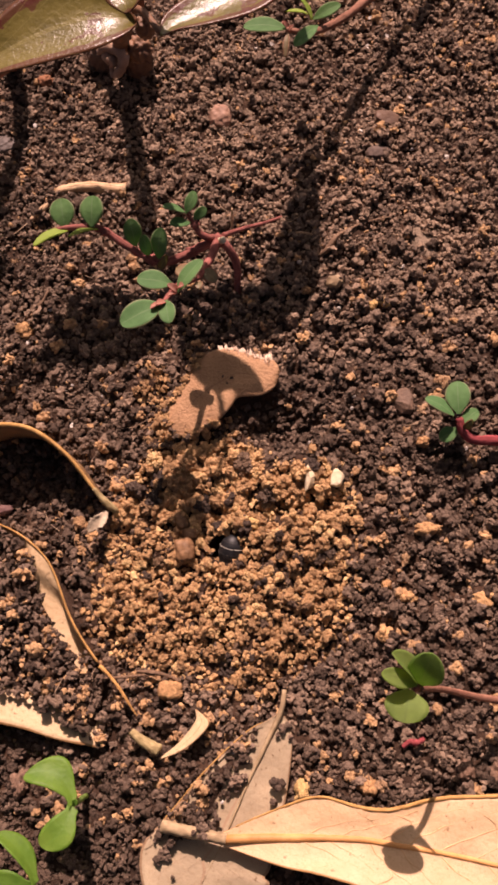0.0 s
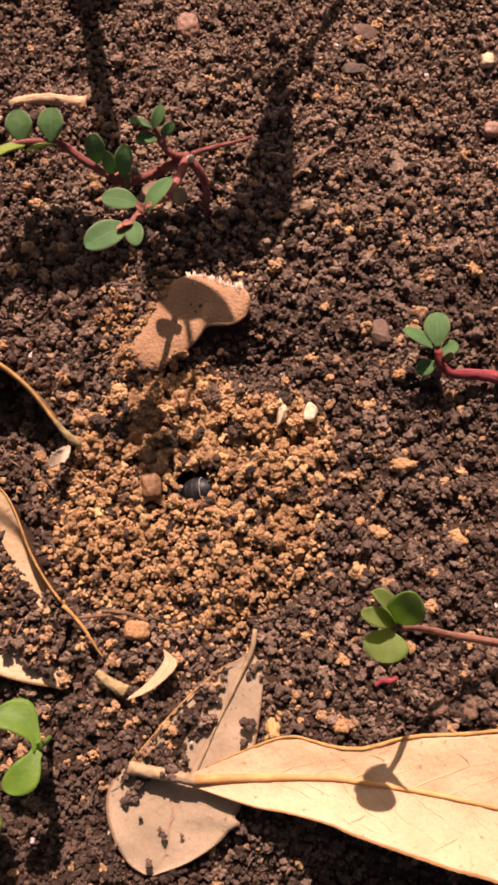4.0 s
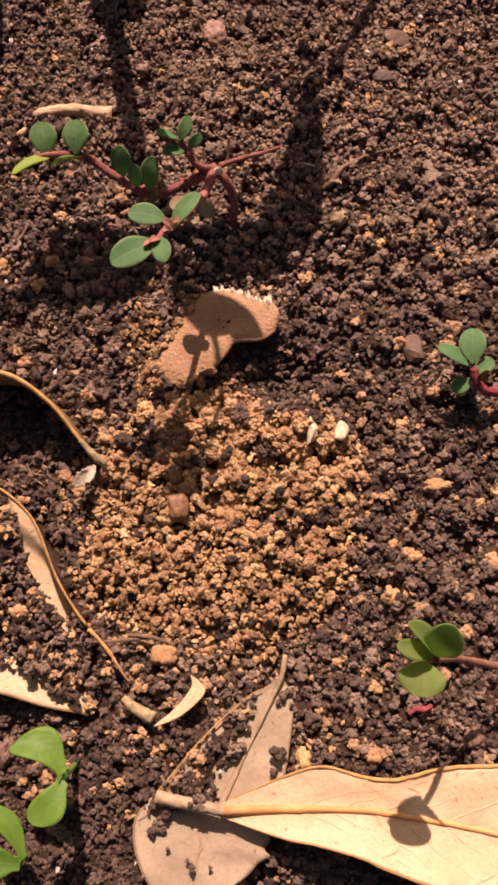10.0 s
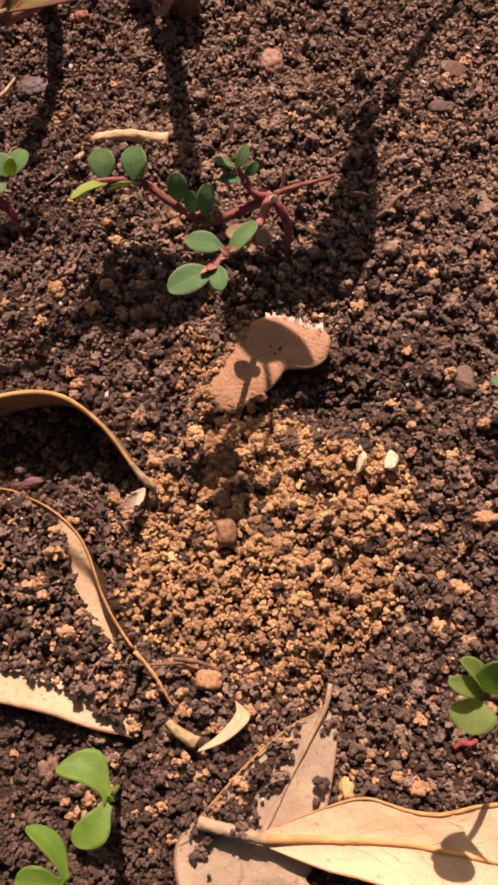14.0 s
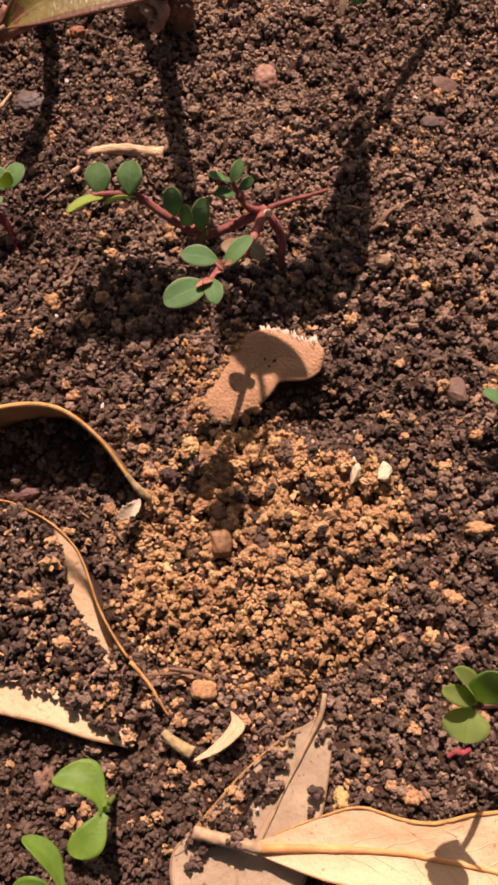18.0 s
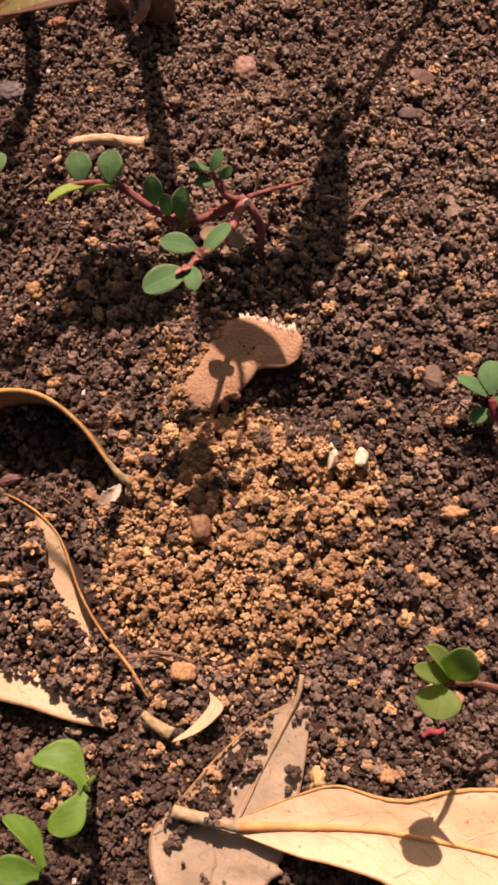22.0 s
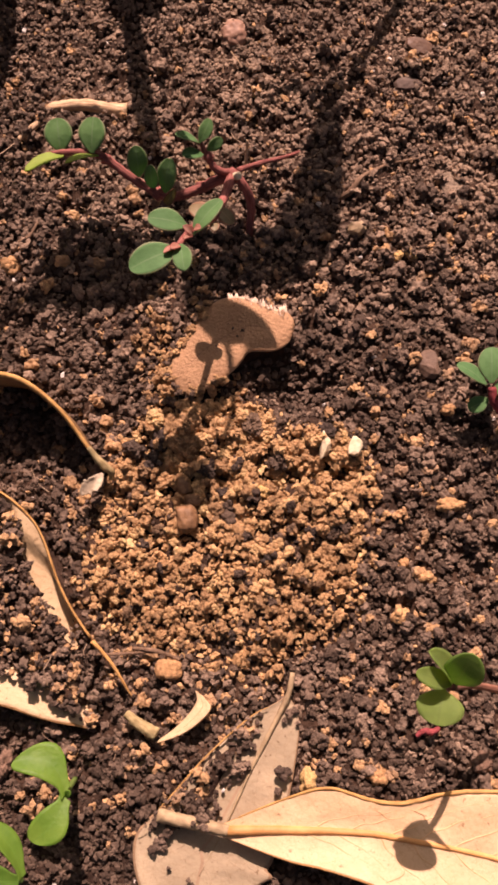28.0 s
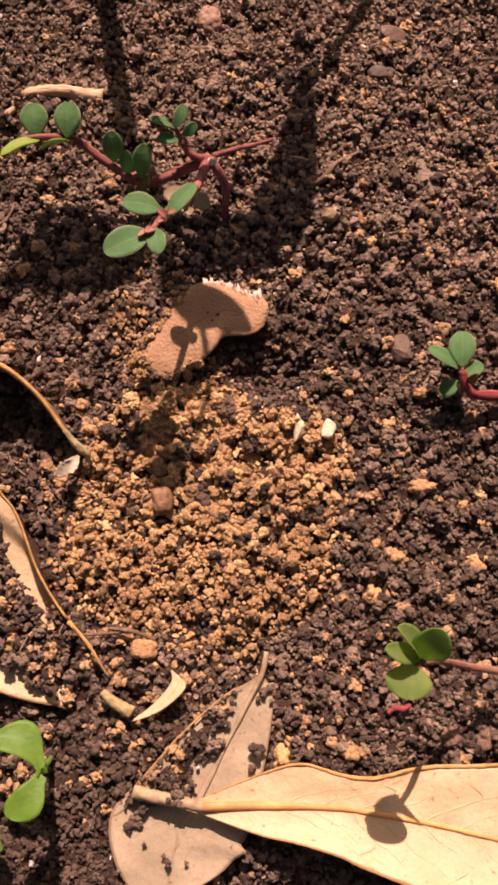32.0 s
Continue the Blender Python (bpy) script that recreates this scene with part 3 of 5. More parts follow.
build_ground()

# ---- dead leaves ----
# big straw-coloured leaf lying across the grey one
BIG = leaf_rows([(0.62, -3.85, 0.34, 0.05, 0.05, 0, 0), (1.4, -3.84, 0.34, 0.31, 0.34, 0.1, 0.0), (1.9, -3.84, 0.34, 0.40, 0.47, 0.16, 0.02),
                 (2.43, -3.86, 0.34, 0.52, 0.36, 0.2, 0.03), (2.8, -3.92, 0.34, 0.6, 0.42, 0.24, 0.03), (3.25, -3.99, 0.34, 0.68, 0.6, 0.26, 0.03), (3.85, -4.11, 0.34, 0.75, 0.76, 0.28, 0.04),
                 (4.6, -4.28, 0.34, 0.8, 0.95, 0.3, 0.04), (6.2, -4.62, 0.32, 1.0, 1.05, 0.25, 0.04), (8.2, -5.05, 0.27, 0.7, 0.75, 0.2, 0.05), (9.6, -5.35, 0.2, 0.01, 0.01, 0, 0)], 100, 25, 0.004)
big = thing("dry_leaf", (0.7, -3.85, 0.3), "large straw-coloured dry leaf with an orange midrib, on the soil", "leaf")
big_blade = sheet("blade", BIG, M_BIGLEAF, big, wobble=0.03, seed=21)
tube("petiole", [(-0.08, -3.70, 0.3), (0.3, -3.77, 0.33), (0.75, -3.85, 0.37)], [0.085, 0.075, 0.07], M_PETIOLE, big, "beige woody leaf stalk")
BIG_FORM = np.asarray(BIG).copy()
BIG_FORM[:, :, 2] += 0.03 * lattice_noise(BIG_FORM[:, :, 0], BIG_FORM[:, :, 1], 0.45, 21) + 0.012 * lattice_noise(BIG_FORM[:, :, 0], BIG_FORM[:, :, 1], 0.17, 22)
tube("midrib", np.vstack([[(0.7, -3.85, 0.37)], BIG_FORM[9:97:4, 12] + np.array([0, 0, 0.004])]), [0.06, 0.045, 0.037, 0.033, 0.03, 0.027, 0.022, 0.01], M_RIB, big_blade, "orange-brown midrib", n=80, rough=0.04)
tube("rim", BIG_FORM[3:97:3, 0] + np.array([0, 0, 0.004]), [0.01, 0.02, 0.025, 0.026, 0.024, 0.02, 0.01], M_GOLD, big_blade, "golden-brown thickened leaf edge", n=90, rough=0.1)


def side_veins():
    """Thin raised veins that leave the midrib aslant and fork towards the edge."""
    rng = np.random.RandomState(63)
    for i in range(14, 92, 9):
        for way in (-1, 1):
            pts, i0 = [], i + rng.randint(-2, 3)
            for k in range(8):
                row = min(98, i0 + int(round(1.5 * k + 0.25 * k * k + rng.uniform(-0.5, 0.5))))
                pts.append(BIG_FORM[row, 12 + way * int(round(1.45 * k))] + np.array([0, 0, 0.007]))
            tube("side_vein", pts, [0.009, 0.007, 0.005, 0.003], M_VEIN, big_blade, sides=5, n=26, rough=0.1)
            fork = [pts[4], (pts[5] + BIG_FORM[min(98, i0 + 4), 12 + way * 8]) / 2 + np.array([0, 0, 0.004]), BIG_FORM[min(98, i0 + 5), 12 + way * 10] + np.array([0, 0, 0.007])]
            tube("side_vein", fork, [0.005, 0.003], M_VEIN, big_blade, sides=5, n=12, rough=0.1)


side_veins()

# grey-brown oval leaf, partly under soil
GREY_WEST = spline([(1.4, -2.36, 0.14), (1.22, -2.46, 0.15), (0.97, -2.6, 0.16), (0.45, -3.06, 0.16), (-0.02, -3.58, 0.15), (-0.31, -3.86, 0.15), (-0.39, -4.12, 0.15), (-0.31, -4.48, 0.15), (-0.12, -4.8, 0.14), (0.1, -4.95, 0.13)], 70)
GREY_EAST = spline([(1.46, -2.36, 0.14), (1.55, -2.5, 0.14), (1.58, -2.7, 0.14), (1.55, -3.0, 0.14), (1.49, -3.35, 0.14), (1.4, -3.75, 0.14), (1.27, -4.2, 0.16), (1.2, -4.3, 0.17), (1.26, -4.38, 0.19), (1.12, -4.47, 0.16), (0.95, -4.63, 0.15), (0.6, -4.83, 0.14), (0.2, -4.96, 0.13)], 70)
GREY = [[tuple(a + (b - a) * u - np.array([0, 0, 0.03 * math.sin(math.pi * u)])) for u in np.linspace(0, 1, 21)] for a, b in zip(GREY_WEST, GREY_EAST)]
grey = thing("dry_leaf", (1.44, -2.38, 0.1), "oval grey-brown dry leaf sprinkled with soil", "leaf")
grey_blade = sheet("blade", GREY, M_GREYLEAF, grey, wobble=0.025, seed=31)
tube("petiole", [(1.5, -2.06, 0.2), (1.44, -2.34, 0.19), (1.25, -2.72, 0.16), (1.0, -3.2, 0.15), (0.72, -3.8, 0.135), (0.4, -4.4, 0.125)], [0.03, 0.036, 0.028, 0.02, 0.012, 0.004], M_PETIOLE, grey, "brown leaf stalk")

tube("rim", np.asarray(GREY)[8:36:4, 0] + np.array([0, 0, 0.07]), [0.004, 0.01, 0.011, 0.007], M_GOLD, grey_blade, "brown raised leaf edge", n=40)

# chewed reddish-brown leaf piece
BROWN_UPPER = spline([(-0.11, 1.78, 0.12), (-0.07, 2.0, 0.15), (0.12, 2.26, 0.19), (0.31, 2.58, 0.22), (0.48, 2.74, 0.24), (0.69, 2.8, 0.25), (0.88, 2.77, 0.26), (1.05, 2.71, 0.25), (1.27, 2.63, 0.23), (1.42, 2.61, 0.2), (1.5, 2.53, 0.18)], 70)
BROWN_LOWER = spline([(-0.1, 1.7, 0.12), (-0.02, 1.57, 0.12), (0.12, 1.5, 0.13), (0.3, 1.53, 0.15), (0.5, 1.61, 0.19), (0.68, 1.73, 0.23), (0.82, 1.87, 0.27), (0.92, 2.02, 0.25), (1.1, 2.04, 0.24), (1.28, 2.06, 0.22), (1.45, 2.18, 0.2), (1.53, 2.42, 0.18)], 70)
BROWN = [[tuple(a + (b - a) * u + np.array([0, 0, 0.05 * math.sin(math.pi * u) + 0.03 * math.sin(3 * math.pi * u) * math.exp(-((a[0] - 0.75) / 0.4) ** 2)])) for u in np.linspace(0, 1, 19)] for a, b in zip(BROWN_UPPER, BROWN_LOWER)]
brown = thing("leaf_fragment", (0.7, 2.1, 0.1), "reddish-brown dry leaf fragment with a chewed edge", "leaf")
brown_blade = sheet("blade", BROWN, M_BROWNLEAF, brown, wobble=0.02, seed=41)


def torn_edge():
    """Pale frayed teeth along the chewed upper edge."""
    rng = np.random.RandomState(4)
    edge = np.asarray(BROWN)[33:64, 0]
    rows = []
    for i, p in enumerate(spline(edge, 90)):
        p[2] += 0.02 * float(lattice_noise(p[0], p[1], 0.45, 41)) + 0.008 * float(lattice_noise(p[0], p[1], 0.17, 42))
        up = 0.07 * rng.rand() ** 2 + 0.08 * max(0.0, float(lattice_noise(p[0], p[1], 0.045, 44)))
        back = 0.08 + 0.2 * rng.rand() ** 1.5
        rows.append([tuple(p + np.array([0.0, -back, 0.004])), tuple(p + np.array([0, -0.01, 0.008])), tuple(p + np.array([-0.01, up, 0.008 - 0.2 * up]))])
    return rows


sheet("torn_edge", torn_edge(), M_FRAY, brown_blade, "pale frayed torn edge", thick=0.012)


def fray_threads():
    """Fine pale threads standing out of the torn edge."""
    rng = np.random.RandomState(6)
    edge = spline(np.asarray(BROWN)[36:63, 0], 120)
    for i in range(0, 118, 3):
        p = edge[i] + np.array([0, -0.16 * rng.rand(), 0.015])
        q = p + np.array([rng.uniform(-0.05, 0.05), rng.uniform(0.03, 0.11), rng.uniform(0.01, 0.05)])
        tube("fibre", [p, (p + q) / 2 + rng.uniform(-0.015, 0.015, 3), q], [0.008, 0.006, 0.003], M_FRAY, brown_blade, sides=4, n=6)


fray_threads()


def curled_rows():
    rim = spline([(-4.6, 0.9, 0.8), (-3.6, 1.25, 0.95), (-2.91, 1.43, 0.9), (-2.38, 1.53, 0.85), (-1.92, 1.46, 0.78), (-1.47, 1.14, 0.62), (-1.12, 0.70, 0.4), (-0.92, 0.44, 0.2)], 50)
    d = np.gradient(rim[:, :2], axis=0)
    d /= np.linalg.norm(d, axis=1, keepdims=True)
    out = np.stack([-d[:, 1], d[:, 0]], 1)
    rows = []
    for i in range(50):
        x, y, z = rim[i]
        o = out[i]
        k = min(1.0, z / 0.8)
        rows.append([(x - o[0] * 0.012, y - o[1] * 0.012, z - 0.06 * k), (x, y, z - 0.03), (x + o[0] * 0.025 * k, y + o[1] * 0.025 * k, z), (x + o[0] * 0.045 * k, y + o[1] * 0.045 * k, z - 0.02),
                     (x + o[0] * 0.055 * k, y + o[1] * 0.055 * k, z * 0.8), (x + o[0] * 0.065 * k, y + o[1] * 0.065 * k, z * 0.4), (x + o[0] * 0.09 * k, y + o[1] * 0.09 * k, -0.15)])
    return rows


curl = thing("curled_leaf", (-1.5, 1.2, 0.0), "curled brown dry leaf standing on its edge in the soil", "leaf")
sheet("blade", curled_rows(), M_CURL, curl, wobble=0.01, seed=51)
CURL_RIM = np.asarray(curled_rows())[:, 2]
tube("rim", CURL_RIM[::3] + np.array([0, 0, 0.0]), [0.036, 0.036, 0.034, 0.03, 0.026], M_GOLD, curl, "golden-brown rolled leaf edge", n=90, rough=0.03)
tube("petiole", [(-1.1, 0.7, 0.42), (-1.0, 0.58, 0.36), (-0.9, 0.48, 0.3), (-0.83, 0.42, 0.22), (-0.84, 0.34, 0.14)], [0.03, 0.045, 0.055, 0.05, 0.03], M_STUB, curl, "grey-beige stalk end")

# leaf buried under a layer of soil: only its two edges show
UPPER = spline([(-4.4, 0.5, 0.18), (-3.0, 0.42, 0.2), (-2.52, 0.28, 0.23), (-2.08, 0.05, 0.33), (-1.73, -0.28, 0.34), (-1.56, -0.62, 0.33), (-1.39, -1.04, 0.31), (-1.19, -1.39, 0.27), (-0.96, -1.72, 0.18)], 50)
LOWER = spline([(-4.4, -2.0, 0.26), (-2.79, -2.34, 0.28), (-2.04, -2.49, 0.28), (-1.5, -2.65, 0.24), (-1.15, -2.72, 0.16), (-0.94, -2.74, 0.04), (-0.92, -2.5, -0.2), (-0.95, -2.1, -0.2), (-0.97, -1.85, -0.1)], 50)
def sag(a, u):
    """How far the buried blade dips between its two edges, which show."""
    dip = 0.12 * math.sin(math.pi * u) + 0.12 * min(1.0, max(0.0, (u - 0.12) / 0.1 if u < 0.5 else (1 - u - 0.16) / 0.05))
    return dip + 0.3 * min(1.0, max(0.0, (-2.08 - a[0]) / 0.12)) * min(1.0, u / 0.04) * (u < 0.6)


BURIED = [[tuple(a + (b - a) * u - np.array([0, 0, sag(a, u)])) for u in np.linspace(0, 1, 41)] for a, b in zip(UPPER, LOWER)]
buried = thing("buried_leaf", (-1.5, -1.5, 0.1), "tan dry leaf half buried under crumbly soil", "leaf")
buried_blade = sheet("blade", BURIED, M_TANLEAF, buried, wobble=0.015, seed=61)
tube("rim", UPPER[::4] + np.array([0, 0, 0.02]), [0.014, 0.014, 0.014, 0.018], M_ORANGE, buried_blade, "orange-brown leaf edge", n=60)
tube("stalk", [(-0.98, -1.71, 0.2), (-0.85, -1.83, 0.2), (-0.7, -2.0, 0.22), (-0.57, -2.2, 0.2), (-0.47, -2.36, 0.14)], [0.03, 0.022, 0.022, 0.018, 0.01], M_ORANGE, buried, "orange-brown stalk")

flake = thing("leaf_scrap", (-1.05, 0.25, 0.2), "grey-beige papery scrap of dry leaf on soil", "leaf")
sheet("blade", leaf_rows([(-1.21, 0.13, 0.24, 0.02, 0.02, 0, 0), (-1.14, 0.18, 0.28, 0.09, 0.08, 0.03, 0.02), (-1.06, 0.23, 0.31, 0.12, 0.08, 0.03, 0.04), (-0.98, 0.29, 0.32, 0.09, 0.06, 0.02, 0.05), (-0.92, 0.38, 0.3, 0.02, 0.02, 0, 0)], 22, 9, 0.16, 5), M_PAPER, flake, wobble=0.03, seed=71)
# small curled scrap and a stub of petiole
scrap = thing("leaf_scrap", (0.3, -2.6, 0.0), "small curled beige scrap of dry leaf", "leaf")
scrap_outer = spline([(-0.15, -2.91, 0.16), (0.14, -2.81, 0.24), (0.37, -2.66, 0.32), (0.52, -2.49, 0.36), (0.45, -2.38, 0.28), (0.33, -2.29, 0.18)], 26)
scrap_inner = spline([(-0.16, -2.90, 0.15), (0.04, -2.76, 0.17), (0.21, -2.60, 0.20), (0.31, -2.47, 0.22), (0.34, -2.39, 0.20), (0.32, -2.29, 0.17)], 26)
sheet("blade", [[tuple(a + (b - a) * u) for u in np.linspace(0, 1, 7)] for a, b in zip(scrap_outer, scrap_inner)], M_TANLEAF, scrap, wobble=0.01, seed=66)
stub = tube("petiole_stub", [(-0.52, -2.56, 0.2), (-0.36, -2.68, 0.22), (-0.14, -2.8, 0.22)], [0.05, 0.07, 0.085], M_STUB)
tagged(stub, "short beige stub of a leaf stalk on soil", "stalk")


# ---- spurge sprigs and seedlings ----
def leaves(parent, rows):
    for base, tip, width, roll, cup, mat, *sway in rows:
        green = blade("leaf", base, tip, width, {"s": M_SPURGE, "l": M_LIME, "f": M_SEEDLING, "b": M_BRONZE, "d": M_DULL, "g": M_SHOOT, "p": M_BRACT}[mat], parent, roll, cup, sway=sway[0] if sway else 0.0, full=0.92 if mat in "sdl" else 0.75, peak={"f": 0.6, "g": 0.52, "s": 0.54}.get(mat, 0.0), base_width=0.42 if mat == "f" else 0.2, n=16)
        k = len(green.data.vertices) // 2
        mid = np.array([green.data.vertices[i * 9 + 4].co for i in range(k // 9)]) / CM
        tube("midrib", mid[:-1], [0.006, 0.005, 0.002], green.data.materials[0], green, sides=5, n=14, rough=0.0)


sprig = thing("spurge_sprig", (1.0, 3.5, 0.0), "creeping spurge sprig with red stems and round leaves", "plant")
tube("stem", [(0.91, 3.82, 0.00), (0.94, 4.07, 0.45), (0.82, 4.25, 0.68), (0.68, 4.34, 0.72)], [0.048, 0.06, 0.066, 0.074], M_REDSTEM, sprig, n=30)
tube("stem", [(0.71, 4.34, 0.72), (0.47, 4.25, 0.70), (0.16, 4.15, 0.62), (-0.16, 4.11, 0.55), (-0.48, 4.25, 0.60), (-0.77, 4.40, 0.75), (-1.05, 4.54, 0.90), (-1.40, 4.52, 1.00), (-1.71, 4.50, 1.00)],
     [0.074, 0.072, 0.066, 0.062, 0.058, 0.058, 0.054, 0.048, 0.03], M_REDSTEM, sprig, n=60)
tube("stem", [(0.71, 4.36, 0.72), (0.52, 4.33, 0.85), (0.40, 4.42, 1.00), (0.30, 4.56, 1.20)], [0.06, 0.052, 0.043, 0.026], M_REDSTEM, sprig)
tube("stem", [(0.69, 4.31, 0.72), (0.62, 3.87, 1.00), (0.52, 3.36, 1.45), (0.33, 3.06, 1.82), (0.18, 2.76, 1.98), (0.12, 2.67, 2.00)], [0.07, 0.06, 0.052, 0.043, 0.038, 0.026], M_REDSTEM, sprig, n=36)
tube("stem", [(0.78, 4.40, 0.72), (1.06, 4.66, 0.45), (1.35, 4.88, 0.2), (1.62, 5.08, 0.02)], [0.041, 0.034, 0.029, 0.022], M_REDSTEM, sprig)
for at, size in (((0.7, 4.33, 0.73), 0.1), ((0.3, 4.2, 0.66), 0.085), ((-0.3, 4.16, 0.57), 0.075), ((-0.95, 4.5, 0.86), 0.07), ((0.4, 4.44, 1.02), 0.06)):
    shapes, tris = lump_shapes(1, 3, 0.35, int(size * 1000))
    mesh_object("node", (shapes[0] * size + np.asarray(at)) * CM, [tuple(t) for t in tris.tolist()], M_REDSTEM, sprig, "swollen pinkish stem joint")
tube("cut_end", [(0.73, 4.30, 0.74), (0.79, 4.24, 0.86)], [0.05, 0.055], M_CREAM, sprig, "pale cut stem end", n=4)
leaves(sprig, [
    ((-1.53, 4.52, 1.00), (-1.56, 4.91, 1.18), 0.37, 4, 0.1, "s"),
    ((-1.12, 4.51, 1.00), (-1.08, 4.92, 1.18), 0.37, -4, 0.1, "s"),
    ((-1.48, 4.49, 1.00), (-1.96, 4.2, 1.10), 0.22, 24, 0.15, "l"),
    ((-1.04, 4.50, 0.95), (-1.44, 4.31, 1.10), 0.2, 38, 0.1, "l"),
    ((-0.54, 4.33, 0.70), (-0.55, 4.58, 1.05), 0.28, 15, 0.1, "s"),
    ((-0.36, 4.20, 0.60), (-0.36, 4.36, 0.95), 0.19, 0, 0.1, "s"),
    ((-0.20, 4.15, 0.60), (-0.08, 4.42, 1.0), 0.29, -5, 0.1, "s"),
    ((-0.19, 3.98, 0.60), (-0.05, 4.13, 0.75), 0.14, 40, 0.2, "b"),
])
leaves(sprig, [
    ((0.30, 4.52, 1.20), (0.03, 4.45, 1.50), 0.2, 20, 0.1, "s"),
    ((0.30, 4.52, 1.20), (0.44, 4.80, 1.30), 0.18, 30, 0.1, "s"),
    ((0.34, 4.42, 1.10), (0.11, 4.25, 1.35), 0.2, 0, 0.1, "s"),
    ((0.40, 4.47, 1.10), (0.59, 4.59, 1.20), 0.16, 40, 0.1, "s"),
    ((0.25, 3.02, 1.90), (-0.2, 3.08, 2.00), 0.3, 5, 0.12, "s"),
    ((0.32, 2.91, 1.90), (0.66, 3.3, 2.00), 0.25, -15, 0.15, "s"),
    ((0.16, 2.66, 2.05), (-0.37, 2.39, 2.10), 0.37, 0, 0.15, "s"),
    ((0.2, 2.72, 2.05), (0.26, 2.36, 2.12), 0.23, 5, 0.12, "s"),
    ((0.53, 3.27, 1.62), (0.24, 3.42, 1.60), 0.24, 0, 0.1, "d"),
    ((0.58, 3.51, 1.35), (0.76, 3.34, 1.30), 0.22, 0, 0.1, "d"),
    ((0.54, 3.25, 1.50), (0.55, 3.12, 1.55), 0.12, 0, 0.2, "d"),
])
leaves(sprig, [((0.33, 2.90, 1.95), (0.22, 2.93, 2.08), 0.11, 0, 0.3, "p"), ((0.34, 2.95, 1.95), (0.43, 2.90, 2.08), 0.11, 0, 0.3, "p"), ((0.30, 2.84, 1.98), (0.24, 2.76, 2.10), 0.1, 20, 0.3, "p"),
               ((0.18, 2.70, 2.06), (0.10, 2.60, 2.18), 0.1, 0, 0.3, "p"), ((0.16, 2.68, 2.06), (0.02, 2.56, 2.16), 0.1, 30, 0.3, "p")])

right_sprig = thing("spurge_sprig", (4.3, 1.2, 0.0), "small spurge shoot with a thick red stem", "plant", "spurge shoots at the rim of the bare soil")
tube("stem", [(3.96, 1.39, 0.75), (4.00, 1.25, 0.65), (4.17, 1.16, 0.50), (4.55, 1.16, 0.40), (4.86, 1.11, 0.35), (5.6, 1.0, 0.2), (6.4, 0.9, 0.0)], [0.05, 0.06, 0.065, 0.08, 0.085, 0.08, 0.07], M_CRIMSON, right_sprig, n=40)
leaves(right_sprig, [
    ((3.89, 1.43, 0.75), (3.52, 1.66, 0.85), 0.25, 30, 0.12, "s"),
    ((3.96, 1.45, 0.75), (3.97, 1.90, 0.80), 0.34, -10, 0.1, "s"),
    ((3.99, 1.33, 0.70), (4.22, 1.51, 0.70), 0.2, 0, 0.1, "s"),
    ((3.95, 1.29, 0.60), (3.71, 1.18, 0.50), 0.22, 0, 0.1, "s"),
    ((4.03, 1.25, 0.70), (4.12, 1.33, 0.85), 0.12, 30, 0.2, "b"),
])
low_sprig = thing("spurge_sprig", (4.6, -2.3, 0.0), "raised spurge shoot with fresh green leaves and thin stem", "plant", "spurge shoots at the rim of the bare soil")
tube("stem", [(3.09, -2.17, 2.12), (3.23, -2.16, 1.90), (3.45, -2.16, 1.45), (3.83, -2.22, 1.05), (4.45, -2.31, 0.60), (5.2, -2.45, 0.25), (6.0, -2.6, 0.0)], [0.035, 0.035, 0.04, 0.045, 0.05, 0.05, 0.05], M_BROWNSTEM, low_sprig, n=40)
leaves(low_sprig, [
    ((3.07, -2.13, 2.14), (2.80, -1.82, 2.52), 0.26, 44, 0.5, "g"),
    ((3.11, -2.13, 2.12), (3.21, -1.84, 2.62), 0.4, -4, 0.1, "g"),
    ((3.05, -2.14, 2.24), (2.68, -2.02, 2.46), 0.21, 8, 0.15, "g"),
    ((2.97, -2.18, 2.16), (2.9, -2.53, 2.24), 0.48, 0, 0.1, "g"),
])
tube("bud", [(3.06, -2.16, 2.12), (3.02, -2.15, 2.2)], [0.05, 0.03], M_REDSTEM, low_sprig, "small pink bud at the shoot tip", n=5, sides=8)
top_sprig = thing("spurge_sprig", (3.4, 8.0, 0.0), "spurge shoot with oval blue-green leaves and pink stem", "plant", "spurge shoots at the rim of the bare soil")
tube("stem", [(1.82, 7.33, 1.5), (2.06, 7.29, 1.45), (2.31, 7.39, 1.35), (2.75, 7.89, 1.05), (3.08, 8.34, 0.85), (4.0, 9.2, 0.55), (4.6, 9.9, 0.2), (4.8, 10.1, 0.0)], [0.035, 0.05, 0.055, 0.065, 0.07, 0.075, 0.07, 0.07], M_BROWNSTEM, top_sprig, n=40)
